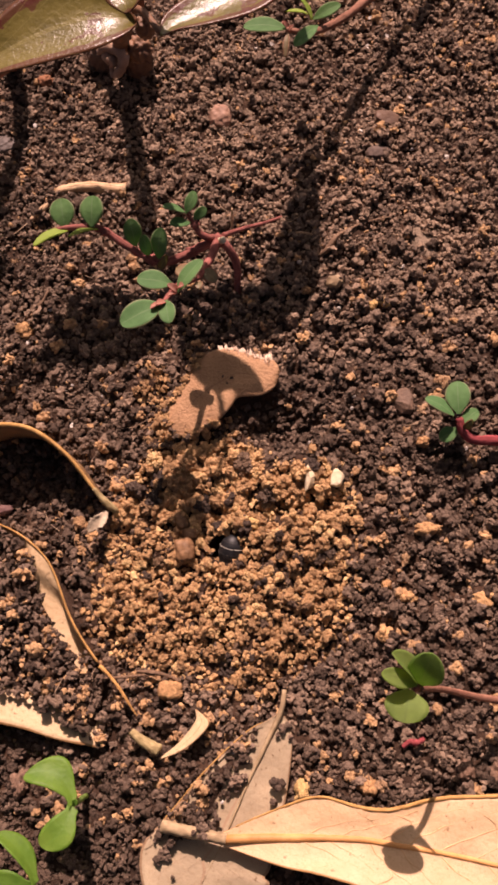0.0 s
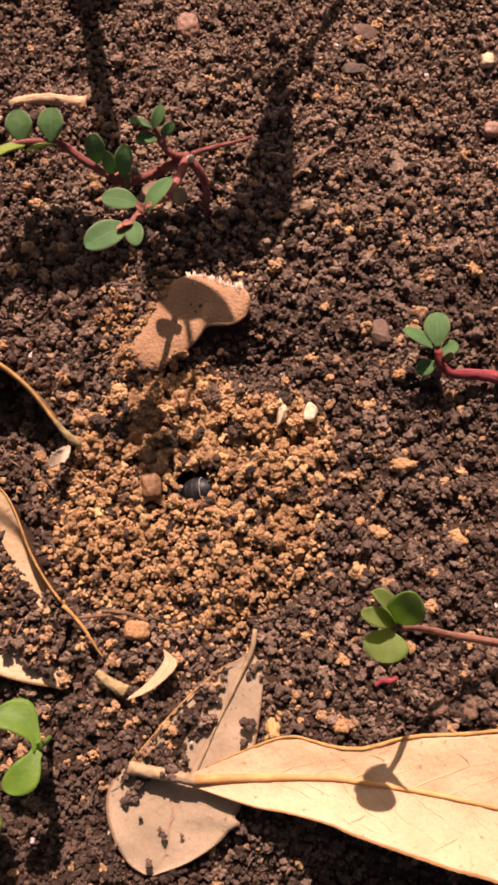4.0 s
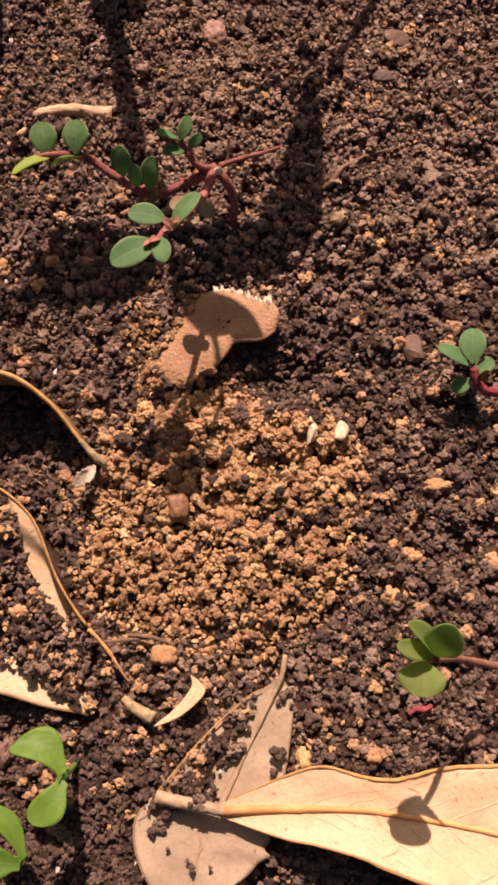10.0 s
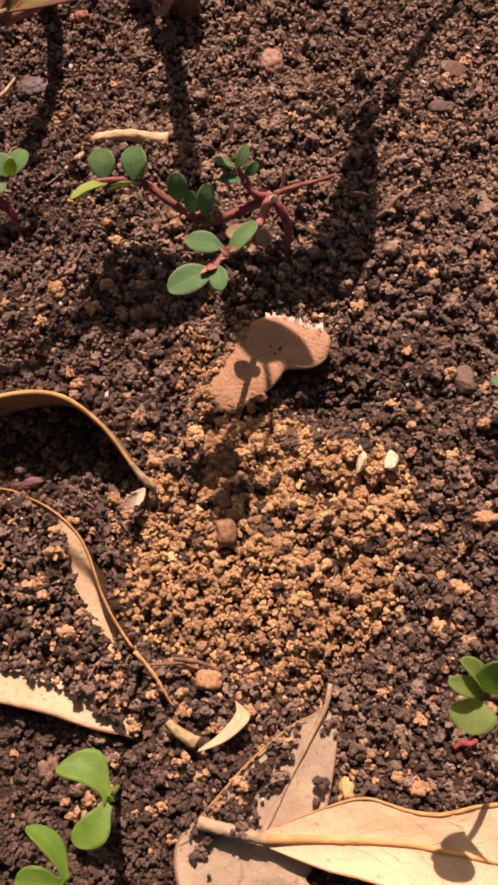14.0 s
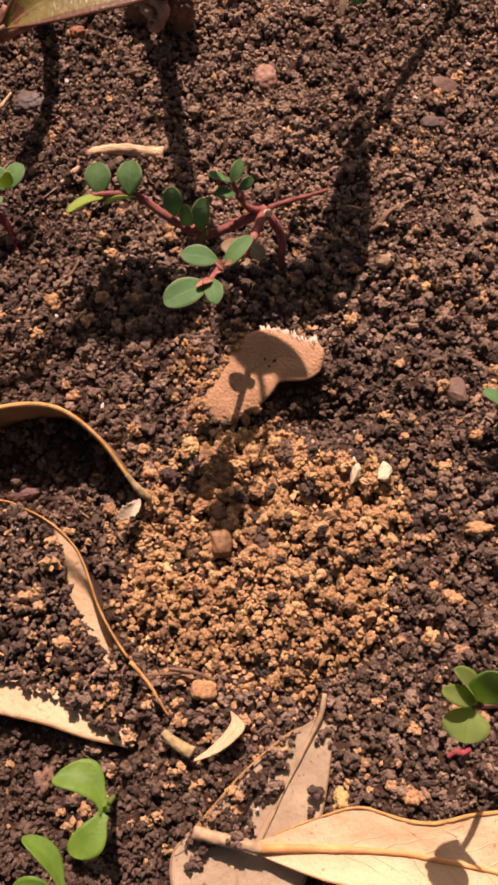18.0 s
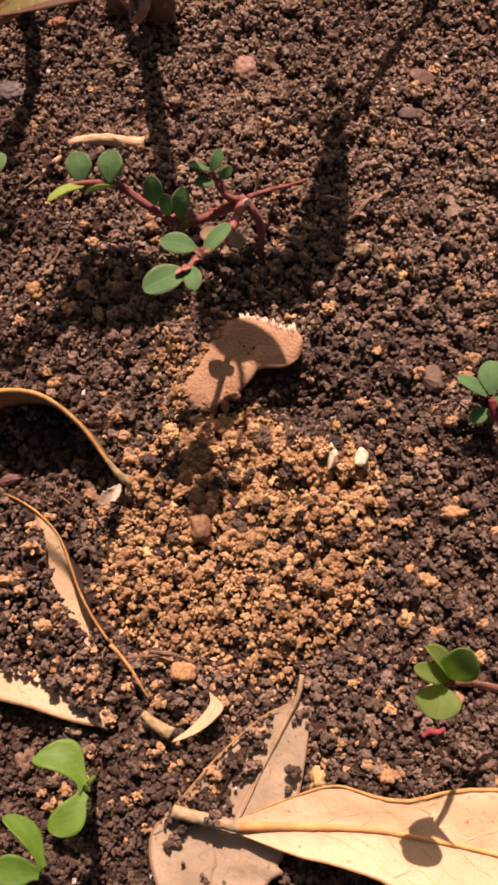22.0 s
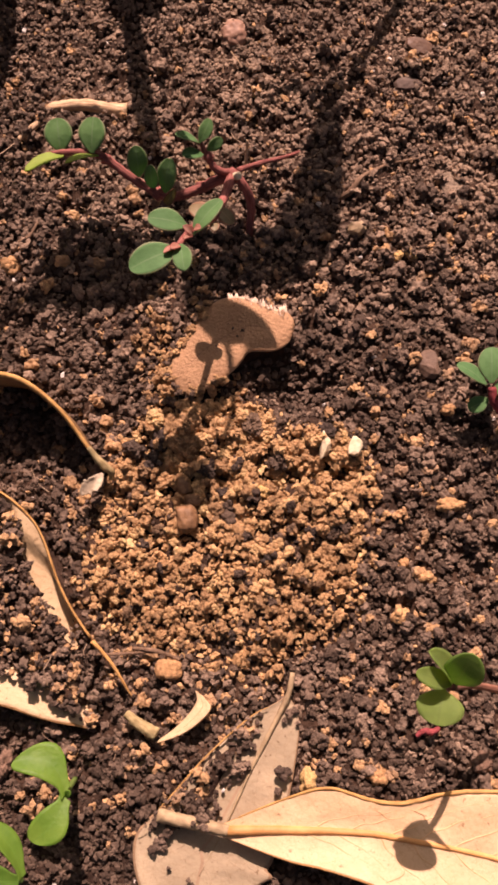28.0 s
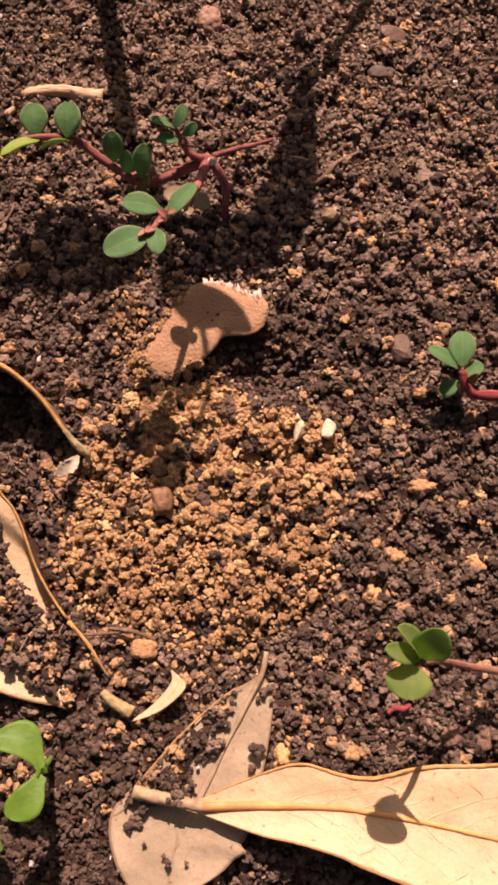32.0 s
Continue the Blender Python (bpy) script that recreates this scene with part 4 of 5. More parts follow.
leaves(top_sprig, [
    ((1.84, 7.33, 1.5), (1.2, 7.39, 1.55), 0.3, 5, 0.12, "s"),
    ((2.29, 7.43, 1.4), (1.94, 7.01, 1.5), 0.21, -10, 0.15, "s"),
    ((2.15, 7.66, 1.4), (1.84, 7.7, 1.45), 0.12, 30, 0.15, "l"),
    ((2.21, 7.53, 1.42), (2.06, 7.78, 1.6), 0.11, 40, 0.2, "l"),
    ((2.23, 7.54, 1.42), (2.64, 7.65, 1.55), 0.2, 15, 0.2, "s"),
    ((1.85, 7.24, 1.5), (1.8, 6.9, 1.4), 0.1, 10, 0.3, "d"),
    ((1.84, 7.35, 1.5), (1.78, 7.39, 1.6), 0.08, 10, 0.3, "p"),
    ((1.87, 7.3, 1.5), (1.94, 7.29, 1.6), 0.08, 10, 0.3, "p"),
])
left_sprig = thing("spurge_sprig", (-3.0, 4.3, 0.0), "small spurge shoot with a glossy crimson stem", "plant", "spurge shoots at the rim of the bare soil")
tube("stem", [(-2.91, 4.01, 0.02), (-3.00, 4.29, 0.20), (-3.07, 4.45, 0.40), (-3.28, 4.60, 0.55), (-3.9, 4.75, 0.6), (-4.6, 4.7, 0.3)], [0.02, 0.032, 0.055, 0.062, 0.065, 0.055], M_CRIMSON, left_sprig)
tube("stem", [(-3.24, 4.60, 0.55), (-3.07, 4.76, 0.65), (-3.01, 4.85, 0.70)], [0.035, 0.028, 0.022], M_CRIMSON, left_sprig)
leaves(left_sprig, [
    ((-3.01, 4.82, 0.70), (-3.23, 5.10, 0.80), 0.36, 5, 0.1, "s"),
    ((-2.95, 4.82, 0.70), (-2.76, 5.17, 0.80), 0.34, -10, 0.1, "s"),
    ((-2.99, 4.83, 0.72), (-2.89, 4.97, 0.95), 0.18, 40, 0.2, "l"),
    ((-3.05, 4.76, 0.65), (-3.26, 4.56, 0.70), 0.26, 0, 0.1, "s"),
])

seedling = thing("seedling", (-1.1, -3.4, 0.0), "green seedling with two smooth oval seed leaves", "plant", "seedlings")
tube("stalk", [(-1.15, -3.35, 0.0), (-1.1, -3.38, 0.5), (-1.03, -3.40, 1.02)], [0.035, 0.035, 0.035], M_STALK, seedling)
leaves(seedling, [((-1.03, -3.38, 1.02), (-1.63, -3.05, 1.08), 0.42, 26, 0.2, "f", 0.26), ((-1.03, -3.42, 1.02), (-1.36, -3.87, 1.10), 0.38, 0, 0.12, "f", -0.12),
                  ((-1.02, -3.40, 1.02), (-0.96, -3.34, 1.12), 0.08, 0, 0.2, "f")])
seedling_b = thing("seedling", (-1.9, -4.3, 0.0), "green seedling with two smooth oval seed leaves", "plant", "seedlings")
tube("stalk", [(-1.95, -4.5, 0.0), (-1.8, -4.45, 0.4), (-1.53, -4.32, 0.80)], [0.035, 0.035, 0.035], M_STALK, seedling_b)
leaves(seedling_b, [((-1.52, -4.30, 0.80), (-2.0, -3.72, 0.90), 0.28, 48, 0.25, "f", 0.1), ((-1.55, -4.34, 0.80), (-2.1, -4.3, 0.86), 0.38, 0, 0.2, "f")])
seedling_c = thing("seedling", (-2.7, -4.2, 0.0), "green seedling with two smooth oval seed leaves", "plant", "seedlings")
tube("stalk", [(-2.85, -4.2, 0.0), (-2.8, -4.2, 0.5)], [0.035, 0.035], M_STALK, seedling_c)
leaves(seedling_c, [((-2.8, -4.2, 0.5), (-2.46, -3.87, 0.65), 0.4, 20, 0.2, "f"), ((-2.8, -4.2, 0.5), (-2.42, -4.28, 0.60), 0.4, 0, 0.2, "f")])

# ---- taller bronze plant behind ----
bronze = thing("bronze_leaved_plant", (-0.95, 7.9, 0.0), "plant with glossy bronze-green spotted leaves and knotty base", "plant")
tube("stem", [(-0.98, 8.4, -0.1), (-0.86, 8.0, 0.8), (-0.58, 7.3, 1.8), (-0.35, 6.75, 2.6), (-0.2, 6.5, 2.8)], [0.12, 0.135, 0.15, 0.13, 0.09], M_STEMBARK, bronze, "brown woody stem", n=36, sides=16, rough=0.1)


def knot(at, size, material, label, seed):
    shapes, tris = lump_shapes(1, 4, 0.28, seed)
    mesh_object("knot", (shapes[0] * np.asarray(size) + np.asarray(at)) * CM, [tuple(t) for t in tris.tolist()], material, bronze, label)


knot((-1.34, 8.20, 0.20), (0.22, 0.2, 0.26), M_TAN, "brown knotty stem base", 76)
knot((-0.60, 8.04, 0.50), (0.18, 0.2, 0.26), M_STEMBARK, "brown rounded stem stub", 73)
knot((-0.73, 8.06, 0.30), (0.17, 0.14, 0.2), M_STEMBARK, "brown rounded stem stub", 78)
knot((-0.02, 6.45, 2.70), (0.13, 0.12, 0.14), M_STEMBARK, "brown knotted leaf joint", 74)
tube("bark_curl", [(-1.3, 8.12, 0.45), (-1.12, 8.05, 0.62), (-0.93, 7.93, 0.68), (-0.85, 7.83, 0.6), (-0.92, 7.75, 0.45), (-1.06, 7.75, 0.3), (-1.13, 7.94, 0.3)], [0.05, 0.08, 0.085, 0.08, 0.075, 0.06, 0.03], M_BARK, bronze, "curled pinkish-beige bark", sides=12, n=40, rough=0.14)
tube("bark_curl", [(-1.28, 8.18, 0.3), (-1.08, 7.92, 0.5), (-1.03, 7.8, 0.45)], [0.07, 0.1, 0.06], M_BARK, bronze, "curled pinkish-beige bark", sides=12, n=20, rough=0.16)
tube("stem", [(-0.7, 7.97, 0.05), (-0.62, 8.03, 0.3), (-0.58, 8.09, 0.5), (-0.54, 8.14, 0.6)], [0.17, 0.19, 0.15, 0.06], M_STEMBARK, bronze, "brown woody stub of a side stem", sides=16, n=30, rough=0.12)
A_SOUTH = spline([(-2.27, 5.45, 3.2), (-1.79, 5.49, 3.2), (-1.05, 5.63, 3.2), (-0.54, 5.75, 3.2), (-0.22, 5.92, 3.18), (-0.06, 6.11, 3.14), (-0.05, 6.18, 3.12)], 44)
A_NORTH = spline([(-2.27, 5.5, 3.2), (-2.08, 5.9, 3.3), (-1.75, 6.3, 3.36), (-1.4, 6.58, 3.38), (-1.0, 6.72, 3.38), (-0.6, 6.68, 3.34), (-0.3, 6.5, 3.25), (-0.12, 6.32, 3.17), (-0.05, 6.2, 3.12)], 44)
sheet("leaf", [[tuple(a + (b - a) * u - np.array([0, 0, 0.1 * math.sin(math.pi * u)])) for u in np.linspace(0, 1, 17)] for a, b in zip(A_SOUTH, A_NORTH)], M_BRONZE, bronze)
tube("stem", [(-2.2, 5.48, 3.2), (-2.36, 5.38, 3.2), (-2.5, 5.15, 3.2), (-2.72, 4.9, 3.15), (-3.3, 4.7, 2.9), (-4.0, 5.0, 2.0), (-4.4, 5.4, 0.0)], [0.03, 0.06, 0.09, 0.11, 0.11, 0.1, 0.1], M_STEMBARK, bronze, "brown leaf stalk", n=40)
# unseen arching stem and leaf, added overhead to cast a shadow on the heap
tube("stem", [(0.12, 6.75, 4.0), (0.6, 6.5, 4.6), (0.8, 6.0, 5.0), (0.72, 5.4, 5.12), (0.4, 5.02, 5.1)], [0.04, 0.045, 0.04, 0.035, 0.03], M_BROWNSTEM, bronze, n=26)
sheet("leaf", leaf_rows([(0.25, 5.15, 5.1, 0.02, 0.02, 0, 0), (0.25, 5.05, 5.1, 0.2, 0.22, 0.03, 0.03), (0.27, 4.85, 5.1, 0.25, 0.26, 0.03, 0.03), (0.3, 4.64, 5.08, 0.17, 0.2, 0.03, 0.03), (0.32, 4.52, 5.05, 0.02, 0.02, 0, 0)], 24, 9), M_BRONZE, bronze)
sheet("leaf", leaf_rows([(0.31, 5.78, 3.30, 0.03, 0.02, 0, 0), (0.5, 5.98, 3.25, 0.14, 0.2, 0.04, 0.04), (0.9, 6.2, 3.22, 0.3, 0.3, 0.06, 0.05), (1.4, 6.46, 3.2, 0.42, 0.36, 0.08, 0.06), (1.75, 6.85, 3.2, 0.42, 0.36, 0.08, 0.06), (1.95, 7.5, 3.15, 0.3, 0.3, 0.06, 0.06), (2.05, 8.2, 3.1, 0.2, 0.2, 0.04, 0.04), (2.1, 8.9, 3.05, 0.01, 0.01, 0, 0)], 44, 15), M_BRONZE, bronze)
# unseen leaf and its stem, added to throw shade on the brown leaf fragment
sheet("leaf", leaf_rows([(0.1, 6.78, 4.0, 0.03, 0.03, 0, 0), (0.3, 6.5, 4.1, 0.16, 0.2, 0.05, 0.05), (0.62, 6.18, 4.2, 0.24, 0.32, 0.08, 0.08), (1.05, 5.95, 4.2, 0.2, 0.26, 0.06, 0.06), (1.36, 5.75, 4.15, 0.02, 0.02, 0, 0)], 36, 13), M_BRONZE, bronze)
tube("stem", [(-0.1, 6.85, 2.7), (0.05, 6.85, 3.4), (0.12, 6.75, 4.0)], [0.06, 0.05, 0.04], M_BROWNSTEM, bronze, n=10)
tube("stem", [(-0.35, 6.7, 2.7), (0.0, 6.4, 3.1), (0.31, 5.85, 3.27)], [0.06, 0.05, 0.04], M_STEMBARK, bronze, n=10)
tube("stem", [(-2.95, 8.4, 0.0), (-2.62, 7.65, 0.9), (-2.96, 6.81, 1.50), (-2.75, 6.94, 1.80)], [0.14, 0.13, 0.12, 0.1], M_BROWNSTEM, bronze)


# ---- sticks and rootlets ----
def twig(points, radii, material, label, name="twig"):
    return tagged(tube(name, points, radii, material, rough=0.1), label, "twig")


twig([(-2.14, 5.68, 0.12), (-1.92, 5.74, 0.14), (-1.49, 5.77, 0.15), (-0.85, 5.66, 0.15)], [0.035, 0.07, 0.09, 0.105], M_STICK, "pale dry stick lying on the soil", "dry_stick")
twig([(-2.36, 5.22, 0.16), (-2.18, 5.38, 0.2), (-2.04, 5.5, 0.18)], [0.035, 0.05, 0.045], M_STICK, "short pale bit of stick on the soil", "dry_stick")
twig([(-1.59, 4.03, 0.16), (-1.40, 3.81, 0.19), (-1.24, 3.64, 0.15)], [0.025, 0.035, 0.025], M_TWIG, "thin brown rootlet on the soil")
twig([(-2.28, 3.66, 0.14), (-2.11, 3.74, 0.18), (-2.02, 3.96, 0.15)], [0.018, 0.026, 0.018], M_TWIG, "thin brown rootlet on the soil")
twig([(1.68, 4.75, 0.10), (1.97, 4.70, 0.14), (2.15, 4.64, 0.10)], [0.015, 0.02, 0.012], M_STICK, "fine pale rootlet on the soil")
twig([(2.12, 4.30, 0.05), (2.30, 4.36, 0.20), (2.45, 4.54, 0.26), (2.66, 4.69, 0.20), (2.88, 4.83, 0.12), (3.27, 4.91, 0.10)], [0.02, 0.05, 0.035, 0.025, 0.018, 0.01], M_TWIG, "bent dark rootlet over the soil")
twig([(0.89, 4.98, 0.5), (0.87, 4.85, 0.35), (0.85, 4.72, 0.2)], [0.018, 0.022, 0.025], M_STICK, "short pale stalk stuck in the soil")
twig([(-0.48, -1.79, 0.15), (-0.18, -1.82, 0.20), (0.11, -1.92, 0.12)], [0.02, 0.03, 0.02], M_TWIG, "thin brown rootlet on the heap")
twig([(-1.07, -1.88, 0.15), (-0.62, -1.86, 0.20), (-0.23, -1.83, 0.14)], [0.015, 0.02, 0.015], M_TWIG, "thin brown rootlet on the heap")
twig([(-3.58, 6.47, 0.10), (-3.40, 6.60, 0.16), (-3.29, 6.87, 0.10)], [0.03, 0.035, 0.02], M_STICK, "pale curved rootlet on the soil")
twig([(0.62, 6.65, 0.10), (0.79, 6.37, 0.14)], [0.008, 0.006], M_STICK, "hair-fine pale rootlet on the soil")
twig([(3.26, -2.7, 0.12), (3.16, -2.74, 0.17), (3.08, -2.73, 0.15), (2.99, -2.79, 0.12)], [0.03, 0.042, 0.038, 0.03], M_CRIMSON, "small crimson bit of stem on the soil")


# ---- stones, clods and flakes ----
def stone(name, at, size, material, label, category, seed, turn=0.0):
    """A stone lying on the earth: granular clods, squarish pebbles, angular chips, or rounded lumps."""
    if category == "clod":
        shapes, tris = granular_shapes(1, 26, 4, seed)
        v = shapes[0] / 1.2
    elif category == "chip":
        shapes, tris = lump_shapes(1, 2, 0.1, seed)
        v = shapes[0]
        for axis in turn_matrices(np.random.RandomState(seed), 9)[:, 0]:
            v = v - np.maximum(v @ axis - 0.62, 0)[:, None] * axis[None, :]
        v = v / np.abs(v).max(0)
    else:
        shapes, tris = lump_shapes(1, 4, 0.12 if category == "pebble" else 0.2, seed, np.asarray(size) / min(size))
        v = shapes[0]
        if category == "pebble":
            v = v * (np.linalg.norm(v, axis=1) / (np.abs(v) ** 3.4).sum(1) ** (1 / 3.4))[:, None]
    v = v * np.asarray(size) / 2
    c, s = math.cos(radians(turn)), math.sin(radians(turn))
    v = v @ np.array([[c, s, 0], [-s, c, 0], [0, 0, 1]])
    v = v + np.array([at[0], at[1], float(height(at[0], at[1])) + size[2] * 0.3 + (0.15 if category == "chip" and size[0] < 0.25 else 0.07 if material is M_AMBER else 0.0)])
    return tagged(mesh_object(name, v * CM, [tuple(t) for t in tris.tolist()], material, smooth=category != "chip"), label, category)


for k, (at, size, mat, label, cat, turn) in enumerate([
    ((0.66, 6.97, 0.10), (0.34, 0.52, 0.3), M_PINK, "pale pink pitted stone in the soil", "stone", 8),
    ((3.38, 6.77, 0.10), (0.5, 0.32, 0.2), M_RED, "flat reddish-brown stone chip on soil", "chip", -20),
    ((-3.01, 6.72, 0.10), (0.5, 0.34, 0.14), M_GREY, "flat dark grey flake on the soil", "flake", 10),
    ((-2.37, 3.32, 0.10), (0.28, 0.26, 0.24), M_CLOD, "round ochre soil clod", "clod", 0),
    ((3.29, 1.91, 0.10), (0.34, 0.46, 0.24), M_BROWNSTONE, "flat brown slab of stone in the soil", "chip", 20),
    ((5.1, 6.1, 0.10), (0.22, 0.21, 0.2), M_CREAMPEB, "smooth yellow pebble on the soil", "pebble", 0),
    ((5.1, 5.03, 0.10), (0.21, 0.19, 0.17), M_PINK, "small pinkish pebble on the soil", "pebble", 0),
    ((3.17, 6.15, 0.10), (0.42, 0.26, 0.14), M_DARKSTONE, "flat dark flake on the soil", "chip", 10),
    ((3.72, 4.53, 0.08), (0.42, 0.9, 0.13), M_CRUST, "flat tan crust of dried earth", "flake", 10),
]):
    stone(cat, at, size, mat, label, cat, 100 + k, turn)
for k, (at, size, mat, label, cat, turn) in enumerate([
    ((0.16, -0.17, 0.20), (0.27, 0.33, 0.26), M_AMBER, "smooth boxy amber-brown pebble on the heap", "pebble", 8),
    ((0.10, 0.26, 0.20), (0.17, 0.24, 0.18), M_AMBER, "small amber-brown pebble on the heap", "pebble", 20),
    ((0.22, 0.07, 0.20), (0.17, 0.14, 0.15), M_AMBER, "tiny amber-brown pebble on the heap", "pebble", 0),
    ((3.48, -0.00, 0.10), (0.38, 0.24, 0.22), M_CLOD, "elongated ochre soil clod", "clod", 0),
    ((3.17, -0.90, 0.10), (0.24, 0.2, 0.2), M_CLOD, "crumbly ochre soil clod", "clod", 0),
    ((2.84, -1.37, 0.10), (0.3, 0.3, 0.26), M_CLOD, "crumbly ochre soil clod", "clod", 20),
    ((2.90, -0.73, 0.10), (0.18, 0.18, 0.16), M_CLOD, "small round ochre soil clod", "clod", 0),
    ((4.17, -0.94, 0.10), (0.3, 0.26, 0.26), M_CLOD, "round ochre soil clod", "clod", 0),
    ((-0.03, -2.04, 0.20), (0.28, 0.2, 0.22), M_CLOD, "smooth ochre earth pebble beside a rootlet", "pebble", -5),
    ((1.68, -3.34, 0.10), (0.26, 0.34, 0.26), M_YELLOW, "yellow crumbly soil clod", "clod", 0),
    ((2.53, -3.25, 0.10), (0.3, 0.26, 0.24), M_CLOD, "crumbly ochre soil clod", "clod", 30),
    ((3.75, -3.07, 0.10), (0.26, 0.28, 0.24), M_BROWNCLOD, "rounded brown soil clod", "clod", 0),
    ((4.16, -3.08, 0.10), (0.26, 0.36, 0.24), M_BROWNCLOD, "rounded brown soil clod", "clod", -15),
    ((3.52, 1.27, 0.10), (0.24, 0.2, 0.2), M_CLOD, "small ochre soil clod", "clod", 0),
]):
    stone(cat, at, size, mat, label, cat, 200 + k, turn)
for k, (at, size, mat, label, cat, turn) in enumerate([
    ((2.29, 0.74, 0.20), (0.2, 0.26, 0.18), M_CREAM, "angular cream-white chip on the heap", "chip", -20),
    ((1.92, 0.76, 0.20), (0.14, 0.44, 0.18), M_CREAM, "narrow cream chip on the heap", "chip", -8),
    ((-2.64, 0.53, 0.05), (0.42, 0.16, 0.12), M_PURPLE, "small purplish-brown bit of bark", "flake", 10),
    ((1.13, 0.19, 0.25), (0.22, 0.25, 0.2), M_YELLOW, "yellow-ochre clod on the heap", "clod", 0),
    ((2.94, 3.46, 0.1), (0.17, 0.15, 0.14), M_YELLOW, "small yellow crumbly soil clod", "clod", 0),
    ((3.11, 3.47, 0.1), (0.16, 0.2, 0.15), M_YELLOW, "small yellow crumbly soil clod", "clod", 40),
    ((-2.28, 7.85, 0.10), (0.32, 0.26, 0.24), M_AMBERCLOD, "reddish-brown soil clod near a stem", "clod", 0),
    ((-1.21, 0.13, 0.10), (0.2, 0.2, 0.16), M_CLOD, "small ochre soil clod", "clod", 0),
    ((-1.64, -1.96, 0.30), (0.3, 0.28, 0.22), M_CLOD, "small ochre soil clod", "clod", 0),
    ((-2.06, -3.18, 0.10), (0.3, 0.4, 0.3), M_BROWNCLOD, "brown soil clod with a pale side", "clod", 0),
    ((2.40, 3.83, 0.10), (0.32, 0.24, 0.2), M_OLIVE, "small olive-tan stone chip on the soil", "chip", 30),
]):
    stone(cat, at, size, mat, label, cat, 300 + k, turn)

# ---- the soil: crumbs by the thousand ----
GRAIN = lump_shapes(32, 1, 0.9, 7)
LUMP = cluster_shapes(32, 7, 8)
CLUSTER = cluster_shapes(32, 10, 9)


def crumbs(spacing, seed, x0=-4.1, x1=5.9, y0=-5.8, y1=9.6):
    rng = np.random.RandomState(seed)
    nx, ny = int((x1 - x0) / spacing), int((y1 - y0) / (spacing * 0.866))
    i, j = np.meshgrid(np.arange(nx), np.arange(ny))
    x = x0 + (i + 0.5 * (j % 2)) * spacing + rng.uniform(-0.42, 0.42, i.shape) * spacing
    y = y0 + j * spacing * 0.866 + rng.uniform(-0.42, 0.42, i.shape) * spacing
    return x.ravel(), y.ravel(), rng


def leaf_height(x, y):
    """Height of the covered leaves, or nan where there is none; and whether soil lies on them."""
    z = height(x, y)
    keep = np.ones(len(x), bool)
    wob = 0.12 * lattice_noise(x, y, 0.4, 77) + 0.05 * lattice_noise(x, y, 0.12, 78)
    for rows in (BIG, BROWN):
        keep &= ~inside(x, y, outline(rows))
    g = inside(x, y, outline(GREY))
    soil = ((x * -0.85 + y * 0.52 + wob * 1.6 > -2.35) & (y > -3.9)) | (reach(x, y, COVER) > -0.03)
    thin = np.random.RandomState(91).rand(len(x)) < 0.9
    keep &= ~g | (soil & thin)
    z = np.where(g, np.maximum(0.17, z), z)
    b = inside(x, y, outline(BURIED))
    u = UPPER[:, :2]
    d_up = np.sqrt(((x[:, None] - u[None, :, 0]) ** 2 + (y[:, None] - u[None, :, 1]) ** 2).min(1)) if len(x) else x
    l = LOWER[:30, :2]
    d_low = np.sqrt(((x[:, None] - l[None, :, 0]) ** 2 + (y[:, None] - l[None, :, 1]) ** 2).min(1)) if len(x) else x
    strip_up = np.clip(np.minimum(0.27, 1.2 * (x + 2.08)), 0.0, 1) * np.clip((-1.0 - x) / 0.65, 0, 1)
    strip_low = np.clip(0.5 * (-1.05 - x), 0, 0.36) + 0.03 * (x < -1.02)
    wob = wob + np.random.RandomState(92).uniform(-0.06, 0.06, len(x))
    bare = (d_up < strip_up + wob * 0.5 * (strip_up > 0)) | (d_low < strip_low * (1 + 1.2 * wob))
    bare |= (d_up < 0.05) & (x < -2.0)
    keep &= (~b | ~bare) & ~((d_up < 0.03) & (x < -2.0))
    z = np.where(b, np.maximum(z, (np.where(d_up < d_low, 0.33, 0.27) + 0.1 * np.clip(np.minimum(d_up, d_low), 0, 0.6)) * np.clip((-0.85 - x) / 0.5, 0, 1)), z)
    q = np.hypot((x - HOLE[0]) / 1.15, y - HOLE[1])
    keep &= q > 0.17
    return z, keep


